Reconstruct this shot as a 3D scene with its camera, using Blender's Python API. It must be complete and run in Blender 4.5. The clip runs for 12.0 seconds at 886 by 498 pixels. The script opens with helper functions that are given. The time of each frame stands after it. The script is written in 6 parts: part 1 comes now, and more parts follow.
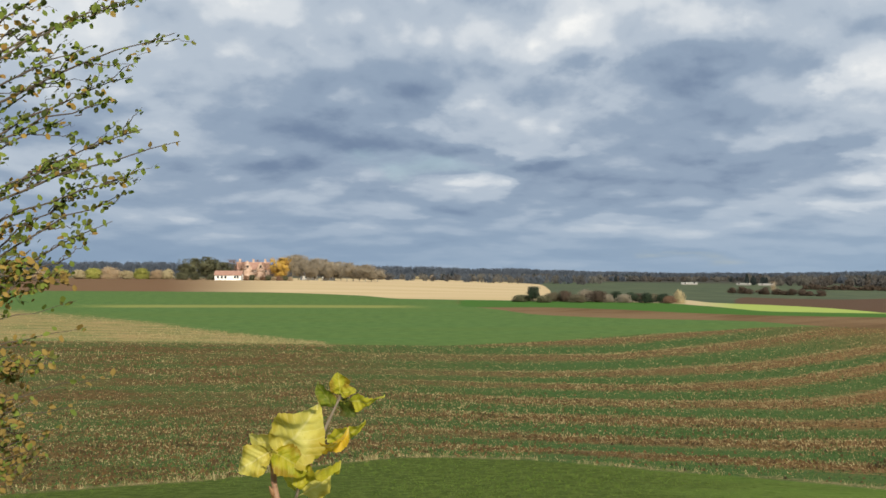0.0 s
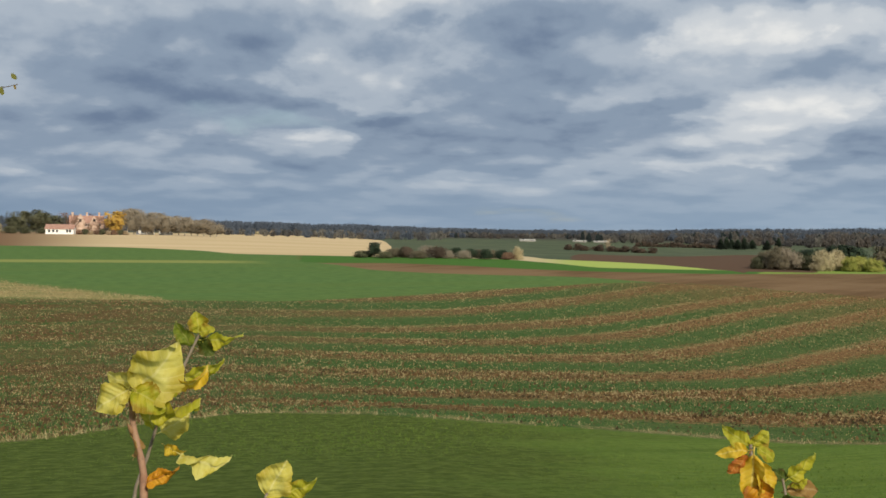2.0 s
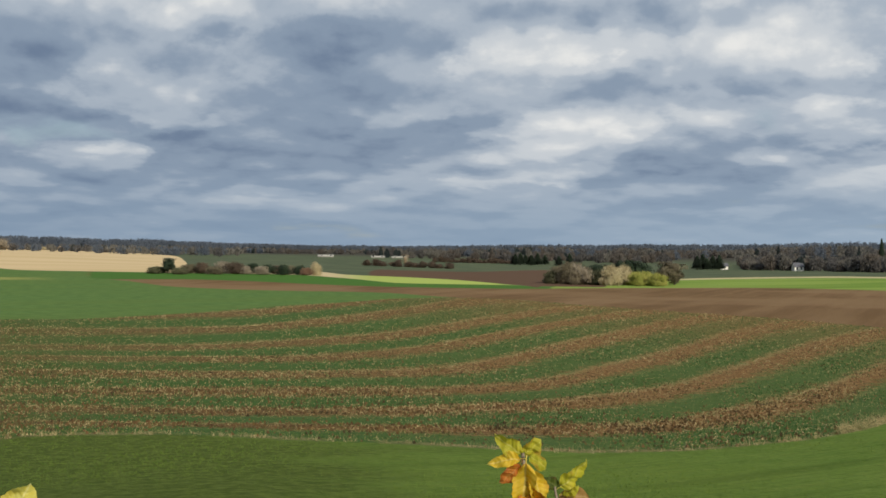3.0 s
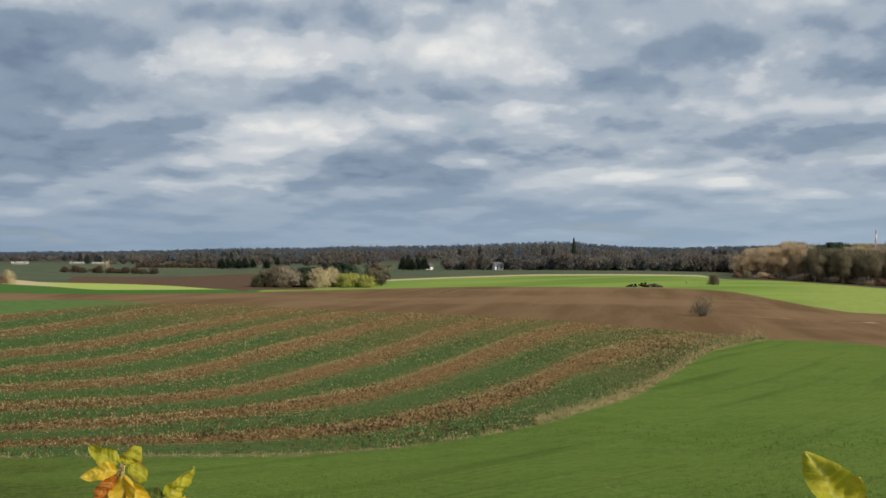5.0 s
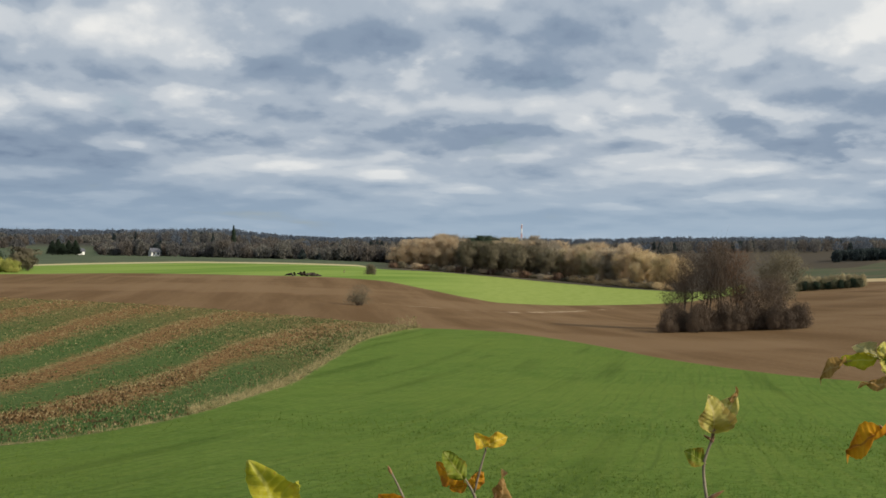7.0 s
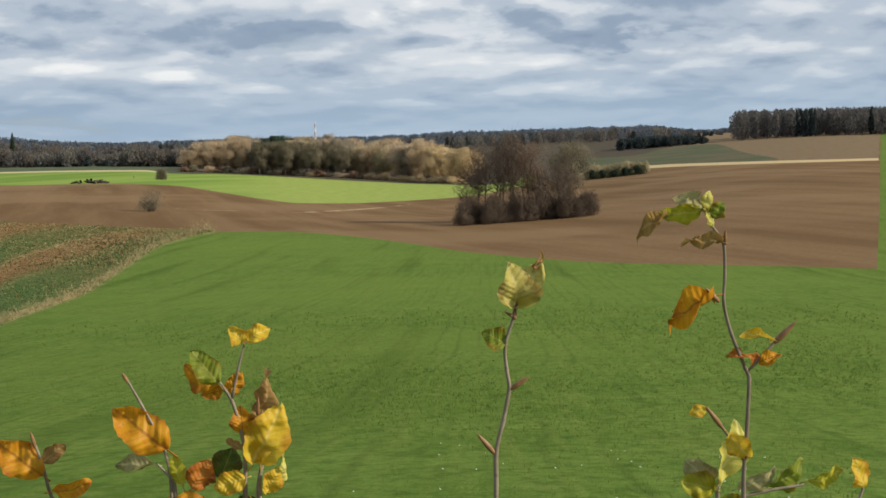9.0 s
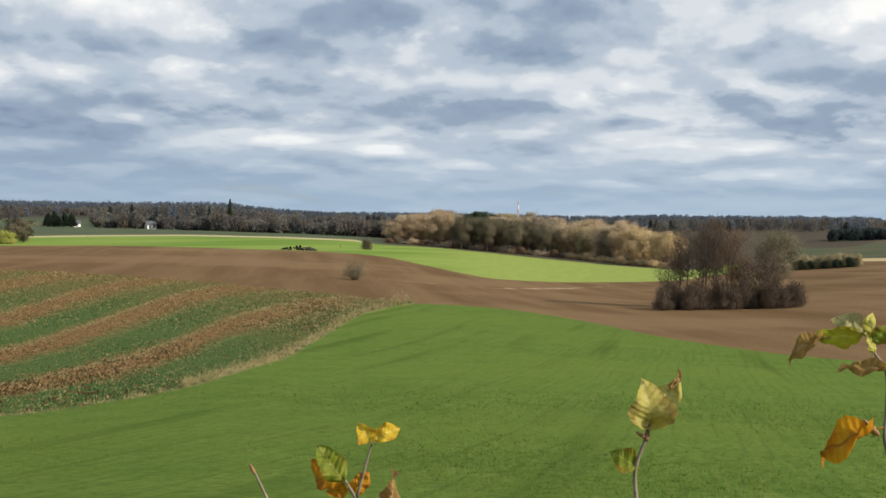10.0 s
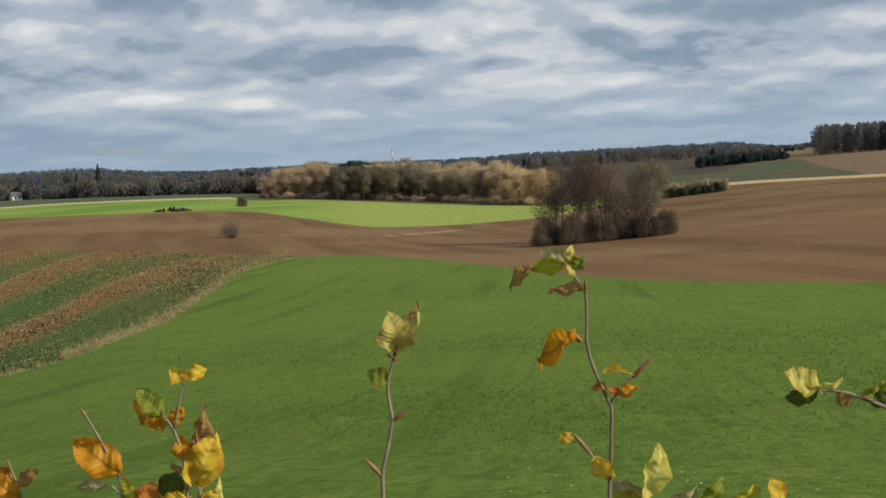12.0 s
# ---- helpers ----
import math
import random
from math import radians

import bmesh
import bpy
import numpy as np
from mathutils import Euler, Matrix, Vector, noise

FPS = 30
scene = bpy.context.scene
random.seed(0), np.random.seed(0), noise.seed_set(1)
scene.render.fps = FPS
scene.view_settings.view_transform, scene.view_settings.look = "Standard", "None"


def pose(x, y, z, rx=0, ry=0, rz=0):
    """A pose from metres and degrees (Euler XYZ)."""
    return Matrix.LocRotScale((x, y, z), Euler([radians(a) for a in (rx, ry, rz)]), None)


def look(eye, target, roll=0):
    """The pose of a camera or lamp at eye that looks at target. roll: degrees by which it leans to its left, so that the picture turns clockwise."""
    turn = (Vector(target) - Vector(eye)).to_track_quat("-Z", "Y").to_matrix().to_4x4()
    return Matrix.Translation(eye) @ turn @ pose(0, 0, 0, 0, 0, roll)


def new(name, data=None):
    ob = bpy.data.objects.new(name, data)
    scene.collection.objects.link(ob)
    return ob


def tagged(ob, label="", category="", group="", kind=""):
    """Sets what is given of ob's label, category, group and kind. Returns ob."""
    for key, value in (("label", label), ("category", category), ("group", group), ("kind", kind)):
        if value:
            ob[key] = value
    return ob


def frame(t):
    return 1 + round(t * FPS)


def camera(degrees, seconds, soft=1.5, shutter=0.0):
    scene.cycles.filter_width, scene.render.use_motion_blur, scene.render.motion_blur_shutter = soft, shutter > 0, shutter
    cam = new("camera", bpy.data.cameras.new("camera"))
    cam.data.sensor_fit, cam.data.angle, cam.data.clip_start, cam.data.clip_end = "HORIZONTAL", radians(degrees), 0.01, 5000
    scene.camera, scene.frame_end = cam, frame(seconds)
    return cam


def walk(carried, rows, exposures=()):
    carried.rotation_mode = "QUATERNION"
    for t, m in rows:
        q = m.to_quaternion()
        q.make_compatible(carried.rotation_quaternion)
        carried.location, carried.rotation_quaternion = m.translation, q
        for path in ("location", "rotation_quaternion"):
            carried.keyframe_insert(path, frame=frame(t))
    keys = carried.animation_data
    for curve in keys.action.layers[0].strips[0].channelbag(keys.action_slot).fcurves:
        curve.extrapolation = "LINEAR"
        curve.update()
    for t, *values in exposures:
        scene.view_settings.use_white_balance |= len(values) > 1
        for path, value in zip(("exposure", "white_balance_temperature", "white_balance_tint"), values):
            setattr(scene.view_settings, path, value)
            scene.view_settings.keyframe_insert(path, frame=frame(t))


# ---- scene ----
# ---------------------------------------------------------------- camera
EYE = 1.75          # the lens above the ground at the viewer's feet
cam = camera(40.0, 12.0, soft=1.6)


def shot(x, y, z, yaw, pitch, roll):
    return pose(x, y, z + EYE, 90 + pitch, 0, yaw) @ pose(0, 0, 0, 0, 0, roll)


walk(cam, [
    (0.0, shot(0.044, -0.003, 0.027, -0.01, 1.46, 0.29)),
    (0.5, shot(0.060, 0.003, 0.005, -2.21, 1.08, 0.21)),
    (1.0, shot(0.063, 0.021, 0.010, -4.17, -0.21, -0.13)),
    (1.5, shot(0.011, 0.052, 0.003, -5.74, -0.20, 0.51)),
    (2.0, shot(0.027, -0.027, 0.013, -7.49, -0.56, 0.64)),
    (2.5, shot(0.050, 0.005, 0.010, -13.58, -0.75, 0.68)),
    (3.0, shot(0.065, 0.015, 0.003, -16.95, 0.28, 0.64)),
    (3.5, shot(0.083, 0.020, 0.009, -20.93, 0.22, 0.40)),
    (3.7, shot(0.097, 0.026, 0.007, -22.31, 0.57, 0.75)),
    (5.3, shot(0.205, 0.073, -0.015, -31.86, 0.11, -0.66)),
    (5.5, shot(0.219, 0.079, -0.017, -32.41, -0.05, -0.76)),
    (6.0, shot(0.229, 0.082, -0.014, -34.43, 0.18, -0.20)),
    (6.5, shot(0.192, -0.007, -0.002, -42.08, 0.28, -0.66)),
    (7.0, shot(0.216, -0.025, 0.007, -46.53, -0.01, 0.89)),
    (7.5, shot(0.327, 0.026, -0.022, -50.10, -1.18, 1.15)),
    (7.7, shot(0.333, 0.033, -0.023, -51.81, -1.52, 0.54)),
    (9.3, shot(0.385, 0.091, -0.030, -56.17, -4.98, -1.02)),
    (9.5, shot(0.391, 0.099, -0.031, -51.43, -4.85, -1.43)),
    (10.0, shot(0.426, 0.062, -0.013, -46.72, -1.15, 1.44)),
    (10.5, shot(0.287, -0.098, 0.020, -39.70, -1.23, -0.37)),
    (11.0, shot(0.374, -0.089, -0.001, -41.50, -1.45, -0.57)),
    (11.5, shot(0.344, -0.082, -0.009, -49.04, -1.72, -1.10)),
    (12.0, shot(0.351, -0.107, 0.000, -52.40, -3.66, -2.28)),
], exposures=[(0.0, 0.14), (0.5, 0.0), (1.5, -0.06), (3.5, -0.10), (5.5, -0.10), (7.0, -0.05), (7.7, 0.0), (9.3, 0.18), (10.0, 0.20), (10.5, 0.10), (11.0, 0.06), (11.5, 0.06), (12.0, -0.04)])

# ---------------------------------------------------------------- node helpers


class Nodes:
    """Short-hand for building a node tree."""

    def __init__(self, tree):
        self.tree = tree
        tree.nodes.clear()

    def add(self, kind, **values):
        n = self.tree.nodes.new(kind)
        for key, value in values.items():
            if key == "operation":
                n.operation = value
            elif key == "blend":
                n.blend_type = value
            elif key == "data":
                n.data_type = value
        return n

    def link(self, a, b):
        self.tree.links.new(a, b)

    def put(self, socket, value):
        if hasattr(value, "is_output"):
            self.link(value, socket)
        elif isinstance(value, (tuple, list)) and len(value) == 3 and socket.type == "RGBA":
            socket.default_value = (*value, 1)
        else:
            socket.default_value = value

    def math(self, op, a, b=0.0, c=0.0, clamp=False):
        n = self.add("ShaderNodeMath", operation=op)
        n.use_clamp = clamp
        for i, v in enumerate((a, b, c)):
            self.put(n.inputs[i], v)
        return n.outputs[0]

    def vec(self, op, a, b=(0, 0, 0)):
        n = self.add("ShaderNodeVectorMath", operation=op)
        self.put(n.inputs[0], a)
        if op == "SCALE":
            self.put(n.inputs[3], b)
        else:
            self.put(n.inputs[1], b)
        return n.outputs[1] if op in ("LENGTH", "DOT_PRODUCT") else n.outputs[0]

    def mix(self, f, a, b, blend="MIX"):
        n = self.add("ShaderNodeMix", data="RGBA", blend=blend)
        self.put(n.inputs[0], f)
        self.put(n.inputs[6], a)
        self.put(n.inputs[7], b)
        return n.outputs[2]

    def noise(self, vector, scale, detail=4.0, rough=0.55, distort=0.0):
        n = self.add("ShaderNodeTexNoise")
        self.put(n.inputs["Vector"], vector)
        self.put(n.inputs["Scale"], scale)
        self.put(n.inputs["Detail"], detail)
        self.put(n.inputs["Roughness"], rough)
        self.put(n.inputs["Distortion"], distort)
        return n.outputs[0]

    def ramp(self, f, lo, hi, a=0.0, b=1.0):
        n = self.add("ShaderNodeMapRange")
        n.interpolation_type = "SMOOTHSTEP"
        for i, v in enumerate((f, lo, hi, a, b)):
            self.put(n.inputs[i], v)
        return n.outputs[0]

    def xyz(self, vector):
        n = self.add("ShaderNodeSeparateXYZ")
        self.put(n.inputs[0], vector)
        return n.outputs

    def join(self, x, y, z):
        n = self.add("ShaderNodeCombineXYZ")
        for i, v in enumerate((x, y, z)):
            self.put(n.inputs[i], v)
        return n.outputs[0]

    def field(self, name):
        n = self.add("ShaderNodeAttribute")
        n.attribute_name = name
        return n.outputs["Fac"]

    def place(self):
        return self.add("ShaderNodeNewGeometry").outputs["Position"]

    def local(self):
        return self.add("ShaderNodeTexCoord").outputs["Object"]

    def chance(self):
        return self.add("ShaderNodeObjectInfo").outputs["Random"]

    def island(self):
        return self.add("ShaderNodeNewGeometry").outputs["Random Per Island"]

    def bump(self, height, strength, distance):
        n = self.add("ShaderNodeBump")
        self.put(n.inputs["Strength"], strength)
        self.put(n.inputs["Distance"], distance)
        self.put(n.inputs["Height"], height)
        return n.outputs[0]


def surface(name, build):
    """A material whose build(n) returns base colour, roughness, normal or None, and how much light passes through."""
    m = bpy.data.materials.new(name)
    m.use_nodes = True
    n = Nodes(m.node_tree)
    out = n.add("ShaderNodeOutputMaterial")
    b = n.add("ShaderNodeBsdfPrincipled")
    colour, rough, normal, passing = build(n)
    n.put(b.inputs["Base Color"], colour)
    n.put(b.inputs["Roughness"], rough)
    b.inputs["Specular IOR Level"].default_value = 0.25
    if normal is not None:
        n.link(normal, b.inputs["Normal"])
    shader = b.outputs[0]
    if passing:
        t = n.add("ShaderNodeBsdfTranslucent")
        n.put(t.inputs[0], colour)
        mixer = n.add("ShaderNodeMixShader")
        mixer.inputs[0].default_value = passing
        n.link(shader, mixer.inputs[1])
        n.link(t.outputs[0], mixer.inputs[2])
        shader = mixer.outputs[0]
    n.link(shader, out.inputs[0])
    return m


# ---------------------------------------------------------------- sky and sun
SUN_AZ, SUN_EL = 163.0, 27.0       # degrees clockwise from the first view's heading, and above the horizon


# Cloud masses: heading, height, half width and half height, in degrees.
DARK_BANKS = ((-10.5, 6.2, 6.5, 1.5), (-2.7, 5.6, 3.9, 1.0), (10.5, 9.3, 6.5, 1.1), (15.2, 7.5, 6.5, 1.3), (7.9, 4.7, 6.5, 1.3), (-5.5, 8.8, 5.5, 1.3), (24.0, 8.0, 3.0, 0.9),
              (29.2, 4.5, 5.7, 0.9), (39.7, 7.5, 6.5, 1.1), (25.5, 11.2, 6.5, 0.8), (44.1, 10.0, 4.4, 1.0), (53.0, 8.9, 6.7, 1.1), (65.8, 7.5, 6.2, 1.0), (60.4, 5.5, 5.7, 0.55), (46.2, 5.3, 4.5, 0.6), (36.5, 5.2, 4.0, 0.5))
PALE_BANKS = ((2.3, 7.4, 2.8, 1.1), (4.2, 6.0, 2.3, 0.6), (8.7, 11.4, 6.7, 1.2), (-17.2, 11.2, 4.5, 1.4), (20.3, 8.6, 3.0, 1.6), (22.5, 5.4, 3.6, 1.2), (21.1, 3.7, 2.6, 0.7), (25.3, 9.6, 3.6, 1.3), (30.2, 9.7, 3.4, 1.4),
              (35.2, 9.9, 2.4, 2.0), (1.6, 4.6, 1.5, 0.6), (46.2, 8.3, 2.3, 1.3), (50.6, 7.2, 4.6, 1.1), (59.2, 9.1, 2.6, 0.9), (69.5, 9.3, 5.7, 1.6), (56.7, 5.5, 1.7, 1.1), (63.1, 6.2, 1.7, 0.7), (66.9, 4.6, 2.8, 0.6), (33.0, 6.6, 4.0, 0.6))
BRIGHT_EDGES = ((1.5, 4.7, 2.1, 0.30), (9.2, 3.0, 1.8, 0.26), (13.1, 3.2, 1.8, 0.30), (-5.0, 2.4, 1.8, 0.12), (-1.6, 3.0, 1.3, 0.20), (-11.6, 2.6, 1.0, 0.15), (-10.5, 1.9, 1.5, 0.11), (16.6, 3.4, 2.8, 0.38),
                (21.6, 3.6, 1.5, 0.42), (30.7, 2.1, 2.0, 0.18), (44.0, 3.4, 2.7, 0.36), (52.4, 3.1, 1.9, 0.34), (38.9, 3.9, 3.1, 0.32), (55.7, 4.0, 2.8, 0.34), (48.3, 2.7, 1.8, 0.18), (54.2, 2.1, 1.5, 0.15), (65.7, 3.5, 2.1, 0.26), (60.5, 2.7, 2.4, 0.22))


def make_sky():
    w = bpy.data.worlds.new("sky")
    scene.world = w
    w.use_nodes = True
    n = Nodes(w.node_tree)
    out = n.add("ShaderNodeOutputWorld")
    back = n.add("ShaderNodeBackground")
    d = n.vec("NORMALIZE", n.add("ShaderNodeTexCoord").outputs["Generated"])
    x, y, z = n.xyz(d)
    up = n.math("MAXIMUM", z, 0.0)
    # the cloud deck: broken banks, drawn together towards the horizon
    heading = n.math("ARCTAN2", x, y)
    away = n.math("DIVIDE", 0.56, n.math("ADD", up, 0.17))

    def deck(shift):
        p = n.join(n.math("MULTIPLY", heading, 3.0), n.math("ADD", away, shift), 3.7)
        frayed = n.add("ShaderNodeTexNoise")
        n.put(frayed.inputs["Vector"], p)
        n.put(frayed.inputs["Scale"], 3.6)
        n.put(frayed.inputs["Detail"], 5.0)
        n.put(frayed.inputs["Roughness"], 0.56)
        warp = n.vec("ADD", p, n.vec("SCALE", frayed.outputs[1], 0.22))
        v = n.add("ShaderNodeTexVoronoi")
        v.feature = "SMOOTH_F1"
        n.put(v.inputs["Vector"], warp)
        n.put(v.inputs["Scale"], 2.6)
        n.put(v.inputs["Detail"], 2.5)
        n.put(v.inputs["Roughness"], 0.52)
        n.put(v.inputs["Smoothness"], 0.7)
        billow = n.math("SUBTRACT", 1.0, v.outputs["Distance"])
        lumps = n.noise(p, 2.0, 8.0, 0.53, 0.1)
        return n.math("ADD", n.math("MULTIPLY", lumps, 0.66), n.math("MULTIPLY", billow, 0.34)), lumps, frayed.outputs[1], p

    here, lumps, fray, p0 = deck(0.0)
    above, _, _, _ = deck(-0.08)
    relief = n.math("SUBTRACT", here, above)      # tops of the banks catch the light, undersides are in shade
    banks = n.noise(p0, 1.1, 2.0, 0.5, 0.3)
    fx, fy, _ = n.xyz(fray)
    turn = n.math("MULTIPLY", heading, 57.2958)
    climb = n.math("MULTIPLY", n.math("ARCSINE", up), 57.2958)

    def masses(table, ragged_az, ragged_el):
        """How far within the nearest of these masses a direction lies: 0 outside, 1 in the middle."""
        at = n.join(n.math("MULTIPLY_ADD", n.math("SUBTRACT", fx, 0.5), ragged_az, turn), n.math("MULTIPLY_ADD", n.math("SUBTRACT", fy, 0.5), ragged_el, climb), 0.0)
        best = None
        for az, el, wide, high in table:
            q = n.vec("MULTIPLY", n.vec("SUBTRACT", at, (az, el, 0.0)), (1 / wide, 1 / high, 0.0))
            q = n.vec("DOT_PRODUCT", q, q)
            best = q if best is None else n.math("MINIMUM", best, q)
        return best

    side = n.ramp(n.math("SUBTRACT", n.math("MULTIPLY", x, math.cos(radians(25))), n.math("MULTIPLY", y, math.sin(radians(25)))), -0.7, 0.7)
    light = n.math("ADD", n.math("MULTIPLY", here, 1.25), n.math("MULTIPLY", relief, 1.5))
    light = n.math("ADD", light, n.math("MULTIPLY", banks, 0.5))
    light = n.math("MULTIPLY_ADD", light, 0.76, -0.045)
    light = n.math("ADD", light, n.math("MULTIPLY", side, 0.09))
    light = n.math("ADD", light, n.ramp(up, 0.05, 0.24, -0.03, 0.09))
    light = n.math("ADD", light, n.ramp(masses(DARK_BANKS, 11.0, 4.6), 0.0, 2.1, -0.15, 0.0))
    light = n.math("ADD", light, n.ramp(masses(PALE_BANKS, 11.0, 4.6), 0.0, 2.1, 0.15, 0.0))
    light = n.math("ADD", light, n.ramp(masses(BRIGHT_EDGES, 5.0, 1.3), 0.1, 1.8, 0.12, 0.0))
    tones = n.add("ShaderNodeValToRGB")
    tones.color_ramp.interpolation = "EASE"
    while len(tones.color_ramp.elements) < 5:
        tones.color_ramp.elements.new(0.5)
    for e, (at, tone) in zip(tones.color_ramp.elements, ((0.05, (0.160, 0.220, 0.325)), (0.33, (0.265, 0.338, 0.440)), (0.56, (0.420, 0.485, 0.565)), (0.76, (0.61, 0.650, 0.690)), (0.99, (0.86, 0.86, 0.84)))):
        e.position = at
        e.color = (*tone, 1)
    n.put(tones.inputs[0], light)
    c = tones.outputs[0]
    # haze low over the land
    haze = n.mix(side, (0.225, 0.315, 0.435), (0.35, 0.46, 0.575))
    c = n.mix(n.ramp(up, 0.0, 0.085, 0.85, 0.0), c, haze)
    sky = n.add("ShaderNodeTexSky")
    sky.sky_type = "NISHITA"
    sky.sun_disc = False
    sky.sun_elevation, sky.sun_rotation = radians(SUN_EL), radians(SUN_AZ)
    clear = n.vec("SCALE", sky.outputs[0], 0.10)
    c = n.mix(n.ramp(lumps, 0.36, 0.24, 0.0, 0.35), c, clear)
    n.put(back.inputs[0], c)
    back.inputs[1].default_value = 1.0
    n.link(back.outputs[0], out.inputs[0])


make_sky()
sun = new("sun", bpy.data.lights.new("sun", "SUN"))
sun.data.energy, sun.data.angle, sun.data.color = 4.6, radians(2.0), (1.0, 0.91, 0.75)
sun.matrix_world = look((0, 0, 0), (-math.sin(radians(SUN_AZ)) * math.cos(radians(SUN_EL)), -math.cos(radians(SUN_AZ)) * math.cos(radians(SUN_EL)), -math.sin(radians(SUN_EL))))

# ---------------------------------------------------------------- the lie of the land
# Heading (degrees clockwise), distance (m) and slope of sight (degrees) of the ground, from the viewer's eye.
LAND_AZ = (-28, -8, 8, 24, 40, 56, 75)
LAND_R = (4, 9, 20, 45, 90, 170, 280, 420, 650, 1000, 1800, 4800)
LAND_EL = (
    (-24, -16.5, -12.5, -9.2, -6.2, -3.8, -2.0, -0.95, -0.06, 0.04, 0.20, 0.30),
    (-24, -16.5, -12.5, -8.9, -6.2, -3.7, -2.0, -0.95, -0.04, 0.04, 0.16, 0.26),
    (-24, -16.5, -12.3, -8.7, -6.1, -3.6, -2.0, -0.92, -0.48, -0.18, 0.05, 0.15),
    (-24, -16.5, -12.4, -9.1, -6.3, -3.8, -2.1, -1.22, -0.72, -0.36, 0.05, 0.15),
    (-24, -16.5, -12.1, -8.6, -6.0, -3.7, -2.2, -1.30, -0.66, -0.42, 0.05, 0.20),
    (-24, -16.5, -12.0, -8.4, -5.9, -3.9, -2.9, -2.05, -1.20, -0.50, 0.15, 0.30),
    (-24, -16.5, -12.0, -8.2, -5.8, -3.1, -1.6, -0.80, -0.20, 0.25, 0.40, 0.50),
)
BACK = (-24, -17, -12, -7, -4.2, -2.4, -1.4, -0.8, -0.4, -0.1, 0.1, 0.2)


def spline(xs, ys, x):
    """Monotone cubic through the points; ys may hold arrays."""
    xs, ys, x = np.asarray(xs, float), np.asarray(ys, float), np.asarray(x, float)
    h, d = np.diff(xs), np.diff(ys) / np.diff(xs)
    m = np.concatenate([d[:1], np.where(d[1:] * d[:-1] > 0, 2 * d[1:] * d[:-1] / np.where(d[1:] + d[:-1] == 0, 1, d[1:] + d[:-1]), 0), d[-1:]])
    x = np.clip(x, xs[0], xs[-1])
    i = np.clip(np.searchsorted(xs, x) - 1, 0, len(xs) - 2)
    t = (x - xs[i]) / h[i]
    return ((1 + 2 * t) * (1 - t) ** 2 * ys[i] + t * (1 - t) ** 2 * h[i] * m[i] + t * t * (3 - 2 * t) * ys[i + 1] + t * t * (t - 1) * h[i] * m[i + 1])


LOG_R = np.log(LAND_R)


def sight(az, r):
    """Slope of sight, in degrees, of the ground at heading az (one number) and distances r."""
    a = (az + 28) % 360 - 28
    keys = (-28, -8, 8, 24, 40, 56, 75, 120, 180, 240, 290, 332)
    rows = (*LAND_EL, BACK, BACK, BACK, BACK, LAND_EL[0])
    column = [float(spline(keys, [row[k] for row in rows], a)) for k in range(len(LAND_R))]
    return spline(LOG_R, column, np.log(np.maximum(r, 0.1)))


GRID_AZ = np.arange(-28, 332.01, 0.5)
GRID_LOG = np.linspace(math.log(1.0), math.log(4800), 420)
GRID = np.array([sight(a, np.exp(GRID_LOG)) for a in GRID_AZ])


def slope_column(az):
    t = ((az + 28) % 360) / 0.5
    i = min(int(t), len(GRID_AZ) - 2)
    return GRID[i] * (1 - (t - i)) + GRID[i + 1] * (t - i)


def height(az, r):
    r = np.asarray(r, float)
    el = np.radians(np.interp(np.log(np.maximum(r, 0.1)), GRID_LOG, slope_column(az)))
    z = EYE + r * np.tan(el)
    return np.where(r < 4, z * np.clip((r - 1.0) / 3.0, 0, 1) ** 2, z)


def ground_at(az, r, sink=0.0):
    """A place on the ground."""
    return Vector((r * math.sin(radians(az)), r * math.cos(radians(az)), float(height(az, r)) - sink))


def reach(az, el):
    """How far off the ground lies that is seen at heading az under the slope el."""
    return float(np.exp(np.interp(el, slope_column(az), GRID_LOG)))


# Edges of the fields: heading and slope of sight.
def edge(*pairs):
    xs, ys = zip(*pairs)
    gx = np.linspace(xs[0], xs[-1], 400)
    gy = spline(xs, ys, gx)
    return lambda a: np.interp(a, gx, gy)


straw_line = edge((-20, -9.5), (-14.2, -9.3), (-10.6, -9.15), (-6, -8.6), (-0.8, -8.22), (4.4, -8.36), (9.9, -8.62), (15, -8.86), (22.7, -9.12),
                  (27.7, -8.9), (32.8, -8.22), (35.4, -7.68), (38.06, -6.89), (39.64, -6.37), (41.2, -5.45), (43.3, -4.2), (45.6, -3.70), (46.5, -3.6))
meadow_top = edge((40, -3.0), (45.6, -3.74), (48.3, -3.8), (50, -3.88), (52.6, -4.2), (54.6, -4.52), (57.3, -4.95), (60, -5.25), (63.6, -5.53), (68, -5.69), (76, -5.75))
stripe_top = edge((-20, -2.75), (-11, -2.95), (-5, -3.05), (-0.7, -3.08), (4.6, -2.85), (9.9, -2.43), (12.4, -2.27), (15, -2.07), (17.4, -2.0), (20, -2.06),
                  (22.3, -2.2), (27.5, -2.49), (32.8, -2.73), (38.1, -3.11), (43.3, -3.54), (45.6, -3.74))
wedge_top = edge((-20, -1.4), (-15.8, -1.79), (-14.2, -1.94), (-11, -2.37), (-8.5, -2.66), (-6, -2.93), (-5.1, -3.06), (-4, -3.3))
